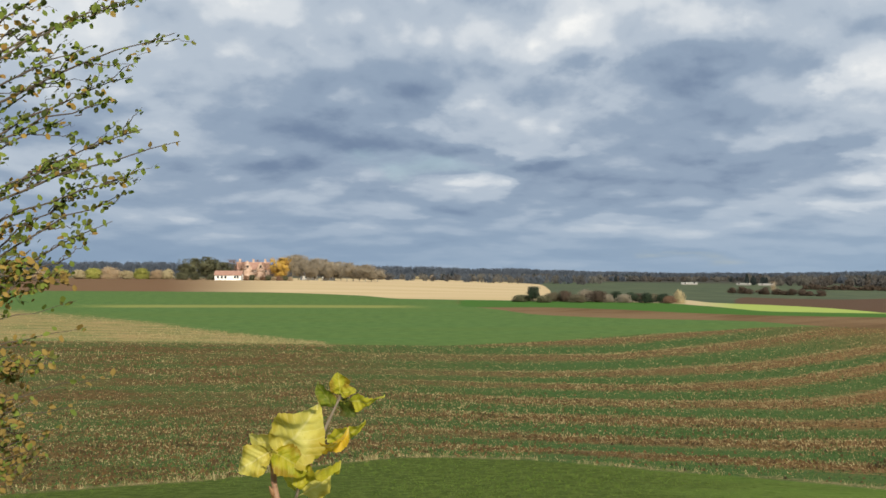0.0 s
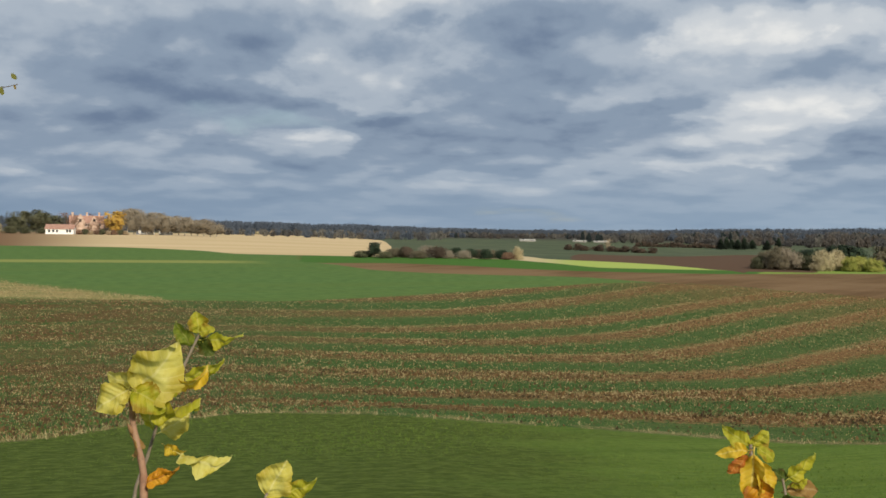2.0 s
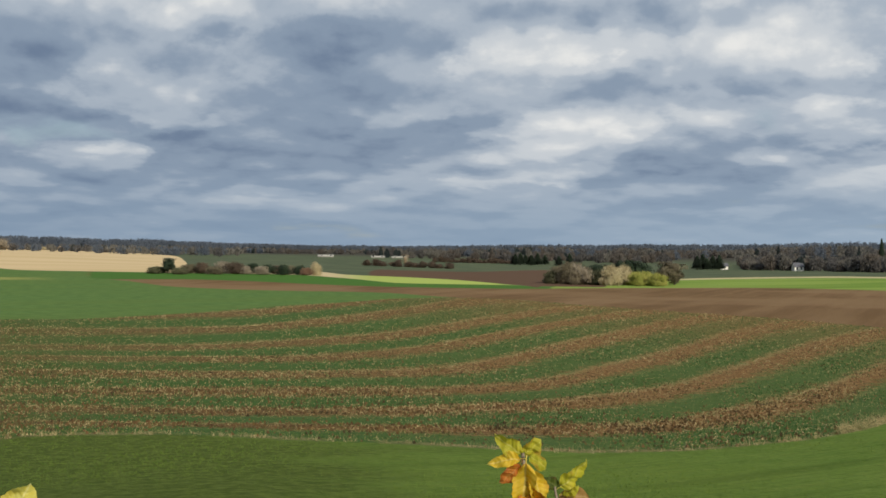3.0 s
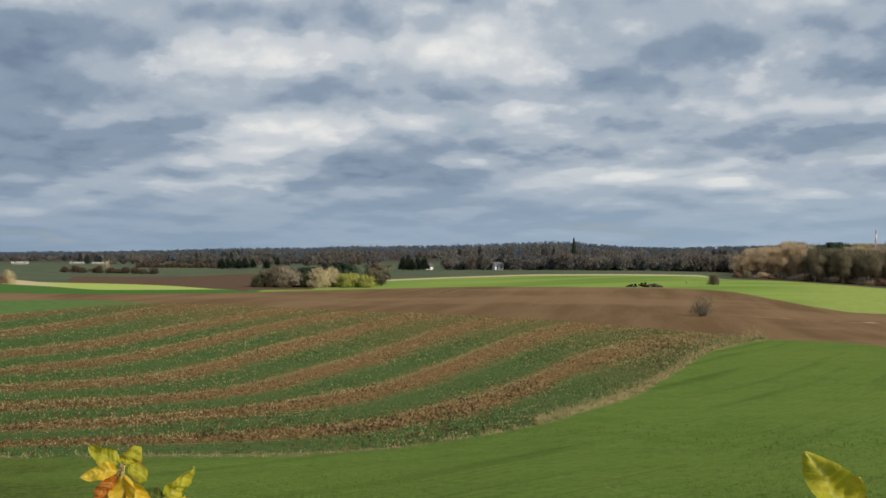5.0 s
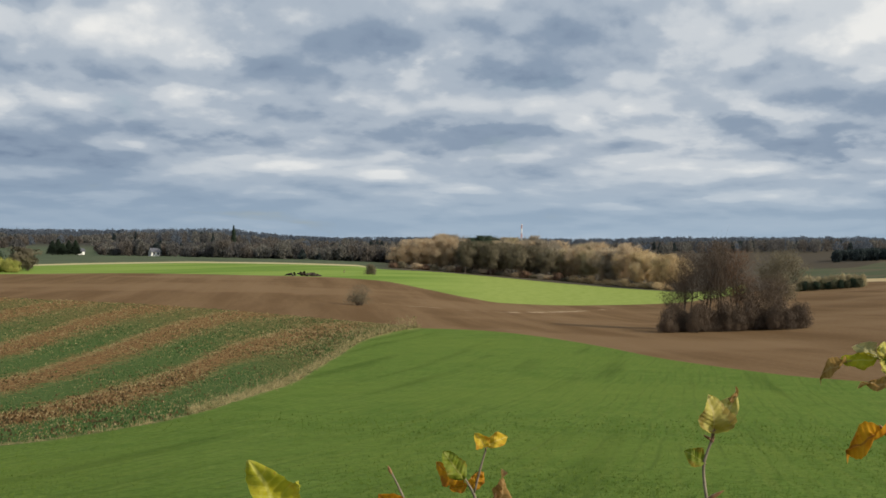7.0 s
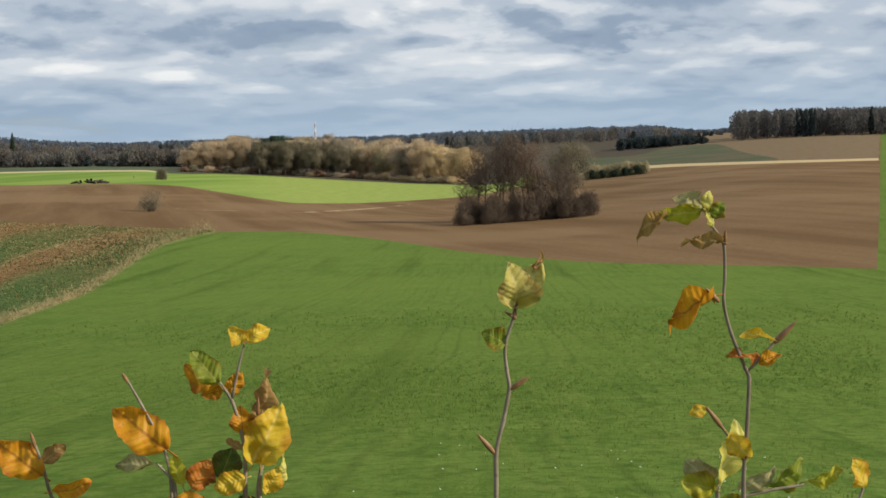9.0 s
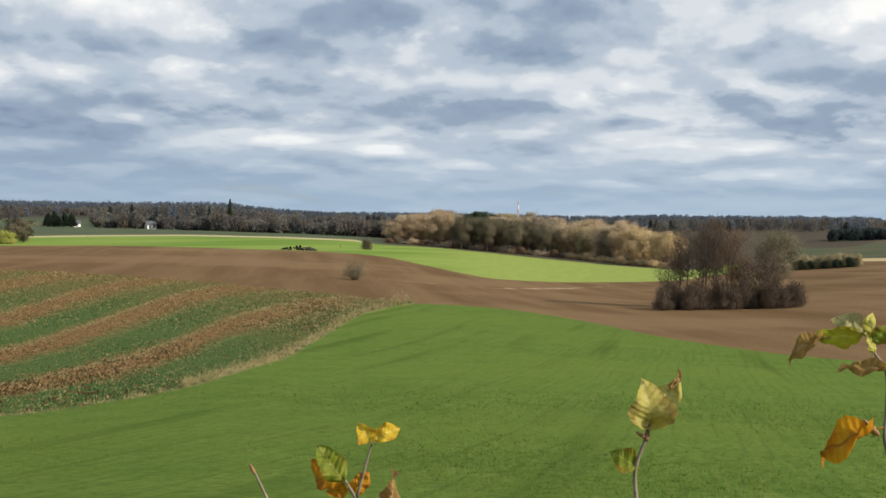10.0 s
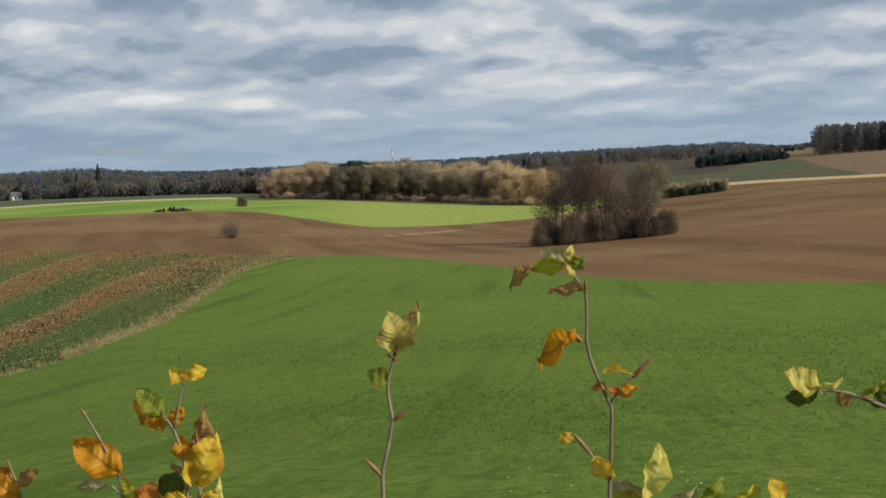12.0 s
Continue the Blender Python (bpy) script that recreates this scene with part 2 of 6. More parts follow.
brown_low = edge((-20, -0.9), (0.5, -1.1), (1.66, -1.28), (2.2, -1.32), (4.6, -1.6), (9, -1.74), (14, -1.8), (16.6, -1.95), (18, -2.02), (20, -2.06), (22.3, -2.2),
                 (27.5, -2.49), (32.8, -2.73), (38.1, -3.11), (43.3, -3.54), (45.6, -3.74), (48.3, -3.8), (52.6, -4.2), (57.3, -4.95), (63.6, -5.53), (76, -5.75))
brown_top = edge((-20, -1.2), (0.5, -1.2), (1.66, -1.27), (4.6, -1.25), (8, -1.32), (11.4, -1.45), (15.2, -1.53), (20, -1.55), (24, -1.47), (27.5, -1.41), (32.8, -1.33), (38.1, -1.37),
                 (41, -1.40), (43, -1.5), (43.8, -1.56), (45.9, -1.93), (47.8, -2.28), (49.4, -2.5), (52, -2.56), (54.6, -2.49), (57.3, -2.34), (60, -1.9),
                 (63.2, -1.36), (65, -1.21), (67.5, -1.10), (76, -0.95))
green_top = edge((-20, -0.56), (-8.5, -0.61), (-3.9, -0.74), (-2, -0.88), (3.3, -0.94), (9.9, -1.0), (12.4, -1.14), (15.2, -1.35), (17.5, -1.37), (20, -1.38), (22, -1.40), (24, -1.43), (26, -1.5))
straw_top = edge((-20, 0.02), (-11, 0.05), (-3, 0.05), (1.9, -0.04), (4.6, -0.19), (5.5, -0.9))
strip_top = edge((5.5, -0.9), (6.2, -0.86), (11.2, -0.86), (12.4, -0.97), (15.2, -1.06), (17.5, -1.16), (19.8, -1.33), (20.8, -1.40), (21.5, -1.5))
crop_top = edge((21.8, -1.5), (23.3, -1.27), (27.5, -1.0), (32.8, -0.82), (35.5, -0.76), (38.1, -0.76), (42.5, -0.82), (43.6, -1.0), (45.9, -1.08), (48.35, -1.24),
                (52.4, -1.55), (56.2, -1.77), (58, -1.82), (61, -1.3))
dark_top = edge((13, -1.0), (14, -0.72), (15.3, -0.75), (18, -0.78), (21.9, -0.66), (24, -0.66), (25, -1.3))
pale_top = edge((61.5, -1.55), (63.2, -1.24), (65, -1.07), (67.5, -0.97), (76, -0.85))
far_green_top = edge((61.5, -0.9), (63.2, -0.66), (65, -0.57), (67, -0.18), (68.7, -0.1), (70, -0.5), (72, -0.9))
# Middles of the bare strips in the striped field, near to far; the crop stands green between them.
ROWS = (
    straw_line,
    edge((-20, -7.6), (-3, -7.65), (1.8, -7.81), (6.9, -7.99), (14.7, -8.17), (19.7, -8.2), (24.8, -8.04), (27.4, -7.77), (30.1, -7.27), (32.8, -6.7), (35.4, -5.71), (36.8, -4.93), (38.1, -4.54), (40.7, -3.88), (42.8, -3.62), (45, -3.45)),
    edge((-20, -6.9), (-3, -6.99), (1.8, -7.2), (9.5, -7.42), (14.7, -7.35), (17.2, -7.2), (22.2, -6.88), (24.8, -6.62), (27.5, -6.23), (30.1, -5.48), (32.8, -4.38), (34.1, -3.86), (36.8, -3.16), (38.1, -3.0), (42, -2.8)),
    edge((-20, -6.1), (-3, -6.17), (4.3, -6.36), (14.7, -6.4), (19.7, -6.28), (22.2, -5.95), (24.8, -5.31), (27.5, -4.57), (30.1, -3.63), (32.3, -3.0), (36, -2.5)),
    edge((-20, -5.3), (-3, -5.38), (4.3, -5.59), (9.4, -5.65), (14.7, -5.57), (17.2, -5.43), (19.7, -5.05), (22.2, -4.34), (25.4, -3.57), (27.5, -2.99), (31, -2.4)),
    edge((-20, -4.7), (-3, -4.76), (4.3, -4.89), (9.4, -4.9), (14.7, -4.6), (17.2, -4.21), (19.7, -3.71), (22.3, -3.17), (24.9, -2.72), (28, -2.3)),
    edge((-20, -4.25), (-3, -4.34), (4.3, -4.41), (9.4, -4.24), (14.7, -3.82), (17.2, -3.44), (19.7, -2.98), (21.8, -2.6), (25, -2.1)),
    edge((-20, -3.5), (-3, -3.59), (1.8, -3.64), (6.8, -3.56), (12.2, -3.05), (14.8, -2.7), (17.2, -2.29), (18.7, -2.1), (22, -1.9)),
)
BLUR_FROM = (42, 40, 37, 31, 27, 24.5, 20.5, 16.5, 15.0)     # heading past which each strip melts into a mottled mix


def strips(az, el):
    """Which strip of the striped field a place lies on, how bare it is there, and how clearly the strips show."""
    az, el = np.asarray(az, float), np.asarray(el, float)
    u = np.zeros(np.broadcast(az, el).shape)
    for lo, hi in zip(ROWS[:-1], ROWS[1:]):
        a, b = lo(az), hi(az)
        u = u + np.clip((el - a) / np.maximum(b - a, 0.12), 0, 1)
    u = u + np.clip((el - ROWS[-1](az)) / 0.7, 0, 2)
    bare = np.abs(u % 1.0 - 0.5) * 2
    bare = np.where(u < 0.5, 0.25 * bare, bare)
    left = np.clip((az + 9) / 17, 0.25, 0.86)
    right = np.clip((np.interp(u, np.arange(len(BLUR_FROM)), BLUR_FROM) - az) / 9 + 0.6, 0.16, 1.0)
    return u, bare, left * right


def make_ground(material):
    azs = np.concatenate([np.arange(-28, 76, 0.2), np.arange(76, 332, 4.0)])
    rs = np.concatenate([[0.0, 1.0, 2.0, 3.0], np.exp(np.linspace(math.log(3.6), math.log(4800), 330))])
    na, nr = len(azs), len(rs)
    co = np.empty((na, nr, 3))
    el = np.empty((na, nr))
    for i, a in enumerate(azs):
        z = height(a, rs)
        co[i, :, 0], co[i, :, 1], co[i, :, 2] = rs * math.sin(radians(a)), rs * math.cos(radians(a)), z
        el[i] = np.interp(np.log(np.maximum(rs, 0.1)), GRID_LOG, slope_column(a))
    # gentle unevenness, too low to hide anything
    x, y = co[..., 0], co[..., 1]
    swell = np.sin(x * 0.061 + 1.3) * np.sin(y * 0.047 + 0.4) + 0.6 * np.sin(x * 0.17 + y * 0.11) + 0.4 * np.sin(x * 0.37 - y * 0.29 + 2)
    co[..., 2] += 0.035 * swell * np.clip((rs - 3) / 10, 0, 1) * np.clip((260 - rs) / 120, 0, 1)
    i, k = np.meshgrid(np.arange(na), np.arange(nr - 1), indexing="ij")
    j = (i + 1) % na
    quads = np.stack([i * nr + k, i * nr + k + 1, j * nr + k + 1, j * nr + k], -1).reshape(-1, 4)
    me = bpy.data.meshes.new("ground")
    me.from_pydata(co.reshape(-1, 3), [], quads.tolist())
    me.polygons.foreach_set("use_smooth", np.ones(len(quads), bool))
    A = np.where(azs > 180, azs - 360, azs)[:, None] + 0 * el
    inside = (A > -28) & (A < 76)

    def band(low, high, left=-99, right=99):
        d = np.minimum(el - low(A), high(A) - el)
        return np.minimum(d, np.minimum(A - left, right - A) * 0.12)

    far = lambda a: 99 + 0 * a
    layers = {
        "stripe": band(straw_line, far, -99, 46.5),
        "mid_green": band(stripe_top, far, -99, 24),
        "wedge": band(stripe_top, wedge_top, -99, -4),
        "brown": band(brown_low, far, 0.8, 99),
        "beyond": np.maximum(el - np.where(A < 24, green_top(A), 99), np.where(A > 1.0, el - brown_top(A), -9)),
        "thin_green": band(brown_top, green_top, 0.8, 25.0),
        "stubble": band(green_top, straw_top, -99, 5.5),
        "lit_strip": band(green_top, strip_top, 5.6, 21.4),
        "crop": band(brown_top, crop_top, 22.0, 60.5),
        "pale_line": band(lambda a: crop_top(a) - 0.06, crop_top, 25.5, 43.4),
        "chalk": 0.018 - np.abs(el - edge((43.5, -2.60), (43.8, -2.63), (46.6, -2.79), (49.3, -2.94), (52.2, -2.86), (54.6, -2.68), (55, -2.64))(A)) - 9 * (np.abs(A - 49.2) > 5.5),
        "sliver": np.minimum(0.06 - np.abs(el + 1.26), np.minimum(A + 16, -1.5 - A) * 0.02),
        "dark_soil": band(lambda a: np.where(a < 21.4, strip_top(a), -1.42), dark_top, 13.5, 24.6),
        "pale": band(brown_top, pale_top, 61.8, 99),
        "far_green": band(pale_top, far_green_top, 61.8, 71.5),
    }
    layers["rows"], layers["bare"], layers["clear"] = strips(A, el)
    for name, value in layers.items():
        value = np.where(inside, value, -5.0) if name not in ("rows", "bare", "clear") else value
        att = me.attributes.new(name, "FLOAT", "POINT")
        att.data.foreach_set("value", value.astype(np.float32).ravel())
    me.materials.append(material)
    return tagged(new("ground", me), "rolling farmland of meadow, ploughed soil, stubble and young crops", "ground", kind="structure")


def ground_look(n):
    p = n.place()
    x, y, _ = n.xyz(p)
    flat = n.join(x, y, 0.0)

    def along(az, across, length):
        """Noise drawn out along a heading, in metres."""
        a = radians(az)
        c = n.math("SUBTRACT", n.math("MULTIPLY", x, math.cos(a)), n.math("MULTIPLY", y, math.sin(a)))
        d = n.math("ADD", n.math("MULTIPLY", x, math.sin(a)), n.math("MULTIPLY", y, math.cos(a)))
        return n.join(n.math("DIVIDE", c, across), n.math("DIVIDE", d, length), 0.0)

    big = n.noise(flat, 0.035, 3.0)
    mid = n.noise(flat, 0.33, 5.0, 0.6)
    grain = n.noise(flat, 4.5, 5.0, 0.65)
    clods = n.noise(flat, 1.6, 6.0, 0.7)
    blades = n.noise(flat, 22.0, 4.0, 0.7)
    rag = n.math("MULTIPLY", n.math("SUBTRACT", n.noise(flat, 0.5, 5.0, 0.7), 0.5), 0.14)

    def mask(name, width=0.03, wobble=0.5):
        s = n.math("ADD", n.field(name), n.math("MULTIPLY", rag, wobble))
        return n.ramp(s, -width, width)

    # meadow: short grass, faint drill lines running off over the rise
    slant = n.math("DIVIDE", x, n.math("MAXIMUM", y, 1.0))
    drill = n.noise(along(57, 0.30, 9), 1.0, 4.0, 0.65)
    tram = n.noise(along(58, 2.6, 60), 1.0, 2.0, 0.5)
    tufts = n.noise(flat, 1.9, 6.0, 0.72)
    g = n.mix(n.ramp(mid, 0.3, 0.7), (0.104, 0.172, 0.030), (0.152, 0.220, 0.044))
    g = n.mix(n.ramp(drill, 0.45, 0.66, 0.0, 0.6), g, (0.172, 0.216, 0.046))
    g = n.mix(n.ramp(tram, 0.55, 0.72, 0.0, 0.6), g, (0.056, 0.092, 0.014))
    g = n.mix(n.ramp(tufts, 0.50, 0.64, 0.0, 0.55), g, (0.044, 0.084, 0.013))
    g = n.mix(n.ramp(grain, 0.44, 0.62, 0.0, 0.5), g, (0.048, 0.088, 0.012))
    g = n.mix(n.ramp(blades, 0.38, 0.72, 0.0, 0.6), g, (0.046, 0.084, 0.010))
    g = n.mix(n.ramp(n.noise(flat, 1.3, 5.0, 0.7), 0.56, 0.68, 0.0, 0.5), g, (0.165, 0.205, 0.052))
    g = n.mix(n.ramp(big, 0.42, 0.65, 0.0, 0.35), g, (0.140, 0.190, 0.034))
    a57 = radians(59)
    across = n.math("SUBTRACT", n.math("MULTIPLY", x, math.cos(a57)), n.math("MULTIPLY", y, math.sin(a57)))
    across = n.math("ADD", across, n.math("MULTIPLY", n.noise(flat, 0.05, 3.0), 1.6))
    lines = n.ramp(n.math("PINGPONG", n.math("DIVIDE", across, 0.62), 0.5), 0.02, 0.16, 1.0, 0.0)
    g = n.mix(n.math("MULTIPLY", lines, n.ramp(n.noise(along(59, 1.2, 14), 1.0, 4.0, 0.6), 0.40, 0.66, 0.05, 0.50)), g, (0.056, 0.092, 0.016))
    left_grass = n.mix(n.ramp(tufts, 0.36, 0.62), (0.105, 0.135, 0.028), (0.046, 0.066, 0.012))       # darker, more mottled grass to the left, away from the drilled land
    left_grass = n.mix(n.ramp(grain, 0.46, 0.64, 0.0, 0.7), left_grass, (0.050, 0.068, 0.014))
    g = n.mix(n.math("MULTIPLY", n.ramp(n.math("ADD", slant, n.math("MULTIPLY", n.math("SUBTRACT", n.noise(flat, 0.12, 4.0), 0.5), 0.5)), 0.36, 0.12), 0.85), g, left_grass)
    meadow = g
    # striped field: young green between strips of bare soil and stubble
    u = n.field("rows")
    strewn = n.noise(flat, 2.6, 5.0, 0.78)
    tilth = n.noise(flat, 0.9, 5.0, 0.7)
    soil = n.mix(n.ramp(clods, 0.35, 0.68), (0.058, 0.032, 0.013), (0.138, 0.078, 0.030))
    redder = n.mix(n.ramp(clods, 0.35, 0.68), (0.100, 0.048, 0.017), (0.225, 0.118, 0.045))
    soil = n.mix(n.ramp(n.math("ADD", slant, n.math("MULTIPLY", tilth, 0.3)), 0.25, 0.62, 0.15, 0.85), soil, redder)
    soil = n.mix(n.ramp(strewn, 0.50, 0.60, 0.0, 0.85), soil, (0.31, 0.225, 0.105))
    young = n.mix(n.ramp(clods, 0.3, 0.7), (0.036, 0.082, 0.022), (0.066, 0.130, 0.034))
    young = n.mix(n.ramp(strewn, 0.56, 0.68, 0.0, 0.7), young, (0.17, 0.155, 0.060))
    young = n.mix(n.ramp(tilth, 0.56, 0.68, 0.0, 0.5), young, (0.092, 0.082, 0.030))
    mixed = n.mix(n.ramp(n.math("ADD", n.noise(flat, 1.1, 6.0, 0.75), n.ramp(slant, 0.05, 0.42, -0.10, 0.03)), 0.34, 0.54), n.mix(0.45, young, (0.074, 0.078, 0.024)), soil)
    wig = n.math("MULTIPLY", n.math("SUBTRACT", n.noise(flat, 0.30, 6.0, 0.75), 0.5), 1.5)
    wig = n.math("ADD", wig, n.math("MULTIPLY", n.math("SUBTRACT", clods, 0.5), 1.5))
    striped = n.mix(n.ramp(n.math("ADD", n.field("bare"), wig), 0.36, 0.76), young, soil)
    striped = n.mix(n.field("clear"), mixed, striped)
    # thin lines of straw that the harvest left along the strips
    swath = n.ramp(n.math("PINGPONG", n.math("ADD", n.math("MULTIPLY", u, 2.0), 0.62), 0.5), 0.03, 0.14, 1.0, 0.0)
    swath = n.math("MULTIPLY", swath, n.math("MULTIPLY", n.ramp(n.field("bare"), 0.2, 0.7), n.ramp(strewn, 0.44, 0.60, 0.0, 0.75)))
    striped = n.mix(n.math("MULTIPLY", swath, n.field("clear")), striped, (0.34, 0.27, 0.13))
    # churned ground where the field narrows
    churned = n.math("MULTIPLY", n.ramp(slant, 0.02, -0.14), n.ramp(n.noise(flat, 0.06, 4.0, 0.6), 0.44, 0.56))
    striped = n.mix(n.math("MULTIPLY", churned, 0.9), striped, n.mix(n.ramp(clods, 0.4, 0.66), (0.060, 0.040, 0.016), (0.20, 0.115, 0.045)))
    c = n.mix(mask("stripe", 0.05, 1.5), meadow, striped)
    broad = n.ramp(slant, 0.66, 0.86, 0.06, 0.20)      # the strip of dry stalks widens over the rise
    verge = n.ramp(n.math("DIVIDE", n.math("ABSOLUTE", n.math("ADD", n.math("SUBTRACT", n.field("stripe"), broad), rag)), broad), 0.4, 1.8, 0.8, 0.0)
    c = n.mix(n.math("MULTIPLY", verge, n.ramp(mid, 0.36, 0.55)), c, n.mix(n.ramp(strewn, 0.42, 0.60), n.mix(n.ramp(slant, 0.62, 0.80), (0.11, 0.100, 0.040), (0.20, 0.155, 0.072)), n.mix(n.ramp(slant, 0.62, 0.80), (0.29, 0.235, 0.115), (0.42, 0.335, 0.175))))
    # the fields beyond; sunlight on the brightest bands is put into their colours
    crop = n.mix(n.ramp(mid, 0.3, 0.7), (0.072, 0.132, 0.038), (0.106, 0.176, 0.050))
    crop = n.mix(n.ramp(n.noise(along(80, 14, 160), 1.0, 3.0), 0.42, 0.66, 0.0, 0.4), crop, (0.105, 0.150, 0.036))
    c = n.mix(mask("mid_green"), c, crop)
    c = n.mix(n.math("MULTIPLY", mask("wedge", 0.12, 6.0), n.ramp(n.noise(along(85, 3, 14), 1.0, 4.0, 0.65), 0.36, 0.58, 0.25, 0.95)), c, n.mix(n.ramp(clods, 0.3, 0.7), (0.25, 0.17, 0.07), (0.40, 0.30, 0.14)))
    earth = n.mix(n.ramp(n.noise(along(40, 9, 120), 1.0, 4.0, 0.6), 0.35, 0.65), (0.132, 0.080, 0.038), (0.188, 0.120, 0.062))
    earth = n.mix(n.ramp(clods, 0.4, 0.7, 0.0, 0.4), earth, (0.085, 0.046, 0.021))
    earth = n.mix(n.ramp(n.noise(flat, 0.018, 4.0, 0.55), 0.46, 0.62, 0.0, 0.6), earth, (0.215, 0.140, 0.076))
    c = n.mix(mask("brown"), c, earth)
    meads = n.mix(n.ramp(big, 0.4, 0.6), (0.072, 0.092, 0.055), (0.095, 0.112, 0.064))
    meads = n.mix(n.ramp(n.vec("LENGTH", flat), 1100.0, 1500.0), meads, (0.060, 0.055, 0.045))      # floor of the far woods
    meads = n.mix(n.ramp(n.math("DIVIDE", x, n.math("MAXIMUM", y, 1.0)), 2.2, 2.5), n.mix(n.ramp(n.math("DIVIDE", x, n.math("MAXIMUM", y, 1.0)), 0.93, 0.99), meads, (0.075, 0.062, 0.045)), n.mix(n.ramp(mid, 0.35, 0.65), (0.15, 0.105, 0.065), (0.20, 0.145, 0.085)))
    c = n.mix(mask("beyond", 0.012, 0.15), c, meads)
    c = n.mix(mask("thin_green", 0.015, 0.2), c, (0.060, 0.135, 0.026))
    # pale stubble, lightened further for the sun on it
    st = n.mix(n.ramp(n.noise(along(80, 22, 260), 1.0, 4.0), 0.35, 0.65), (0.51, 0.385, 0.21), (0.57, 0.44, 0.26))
    # browner left end, with the shade over it put into the colour
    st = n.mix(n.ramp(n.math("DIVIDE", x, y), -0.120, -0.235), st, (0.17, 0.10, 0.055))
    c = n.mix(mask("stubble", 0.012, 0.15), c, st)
    # a band of sun, carried by its straw and yellow-green colour
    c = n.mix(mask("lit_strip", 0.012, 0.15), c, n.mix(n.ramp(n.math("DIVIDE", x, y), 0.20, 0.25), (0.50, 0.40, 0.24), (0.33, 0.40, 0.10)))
    # crop brighter and yellower to the right: sunlight put into its colour
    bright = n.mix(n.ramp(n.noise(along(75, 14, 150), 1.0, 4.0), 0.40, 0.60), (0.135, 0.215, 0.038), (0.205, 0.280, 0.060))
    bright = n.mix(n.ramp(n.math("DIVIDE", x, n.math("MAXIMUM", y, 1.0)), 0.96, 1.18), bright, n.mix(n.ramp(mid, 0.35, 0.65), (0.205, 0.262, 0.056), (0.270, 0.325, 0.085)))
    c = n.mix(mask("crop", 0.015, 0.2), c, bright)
    c = n.mix(mask("pale_line", 0.012, 0.1), c, (0.45, 0.38, 0.22))
    chalk = n.math("MULTIPLY", mask("chalk", 0.015, 0.35), n.ramp(n.noise(flat, 0.10, 4.0), 0.44, 0.56, 0.0, 0.9))
    c = n.mix(chalk, c, (0.46, 0.36, 0.24))
    # thin sunlit line, put in as a yellower tone
    c = n.mix(n.math("MULTIPLY", mask("sliver", 0.03, 0.5), 0.75), c, (0.27, 0.27, 0.08))
    # brown field under shade, which is mixed into its soil colour
    c = n.mix(mask("dark_soil", 0.012, 0.15), c, (0.105, 0.065, 0.042))
    c = n.mix(mask("pale", 0.012, 0.15), c, (0.47, 0.36, 0.20))
    c = n.mix(mask("far_green", 0.012, 0.15), c, n.mix(n.ramp(big, 0.42, 0.58), (0.075, 0.092, 0.050), (0.110, 0.096, 0.060)))
    h = n.math("ADD", n.math("MULTIPLY", clods, 0.6), n.math("MULTIPLY", blades, 0.25))
    return c, 0.95, n.bump(h, 0.6, 0.12), 0.0


farmland = surface("farmland", ground_look)
farmland.node_tree.nodes["Principled BSDF"].inputs["Specular IOR Level"].default_value = 0.03
make_ground(farmland)

# ---------------------------------------------------------------- building blocks


def part(name, me, material, parent, label=""):
    """A mesh, or a bmesh, as one object under a thing or a part."""
    if isinstance(me, bmesh.types.BMesh):
        bm, me = me, bpy.data.meshes.new(name)
        bm.to_mesh(me)
        bm.free()
    if material is not None and not me.materials:
        me.materials.append(material)
    ob = new(name, me)
    ob.parent = parent
    if label:
        ob["label"] = label
    return ob


def thing(name, m, label, category, group="", kind=""):
    ob = new(name)
    ob.matrix_world = m
    ob.empty_display_size = 0.1
    return tagged(ob, label, category, group, kind)


def mesh_of(name, verts, faces, smooth=False):
    me = bpy.data.meshes.new(name)
    me.from_pydata([tuple(v) for v in verts], [], faces)
    if smooth:
        me.polygons.foreach_set("use_smooth", np.ones(len(faces), bool))
    return me


def tube(verts, faces, path, radii, sides=6):
    """Adds a tapered limb along a path to lists of vertices and faces."""
    start = len(verts)
    path = [Vector(p) for p in path]
    for i, p in enumerate(path):
        way = (path[min(i + 1, len(path) - 1)] - path[max(i - 1, 0)]).normalized()
        a = way.orthogonal().normalized()
        b = way.cross(a)
        for k in range(sides):
            w = 2 * math.pi * k / sides
            verts.append(p + radii[i] * (math.cos(w) * a + math.sin(w) * b))
    for i in range(len(path) - 1):
        for k in range(sides):
            q = start + i * sides
            faces.append((q + k, q + (k + 1) % sides, q + sides + (k + 1) % sides, q + sides + k))
    faces.append(tuple(start + (len(path) - 1) * sides + k for k in range(sides)))


def box(bm, x0, x1, y0, y1, z0, z1):
    v = [bm.verts.new((x, y, z)) for x in (x0, x1) for y in (y0, y1) for z in (z0, z1)]
    for f in ((0, 1, 3, 2), (4, 6, 7, 5), (0, 4, 5, 1), (2, 3, 7, 6), (0, 2, 6, 4), (1, 5, 7, 3)):
        bm.faces.new([v[i] for i in f])
    return v


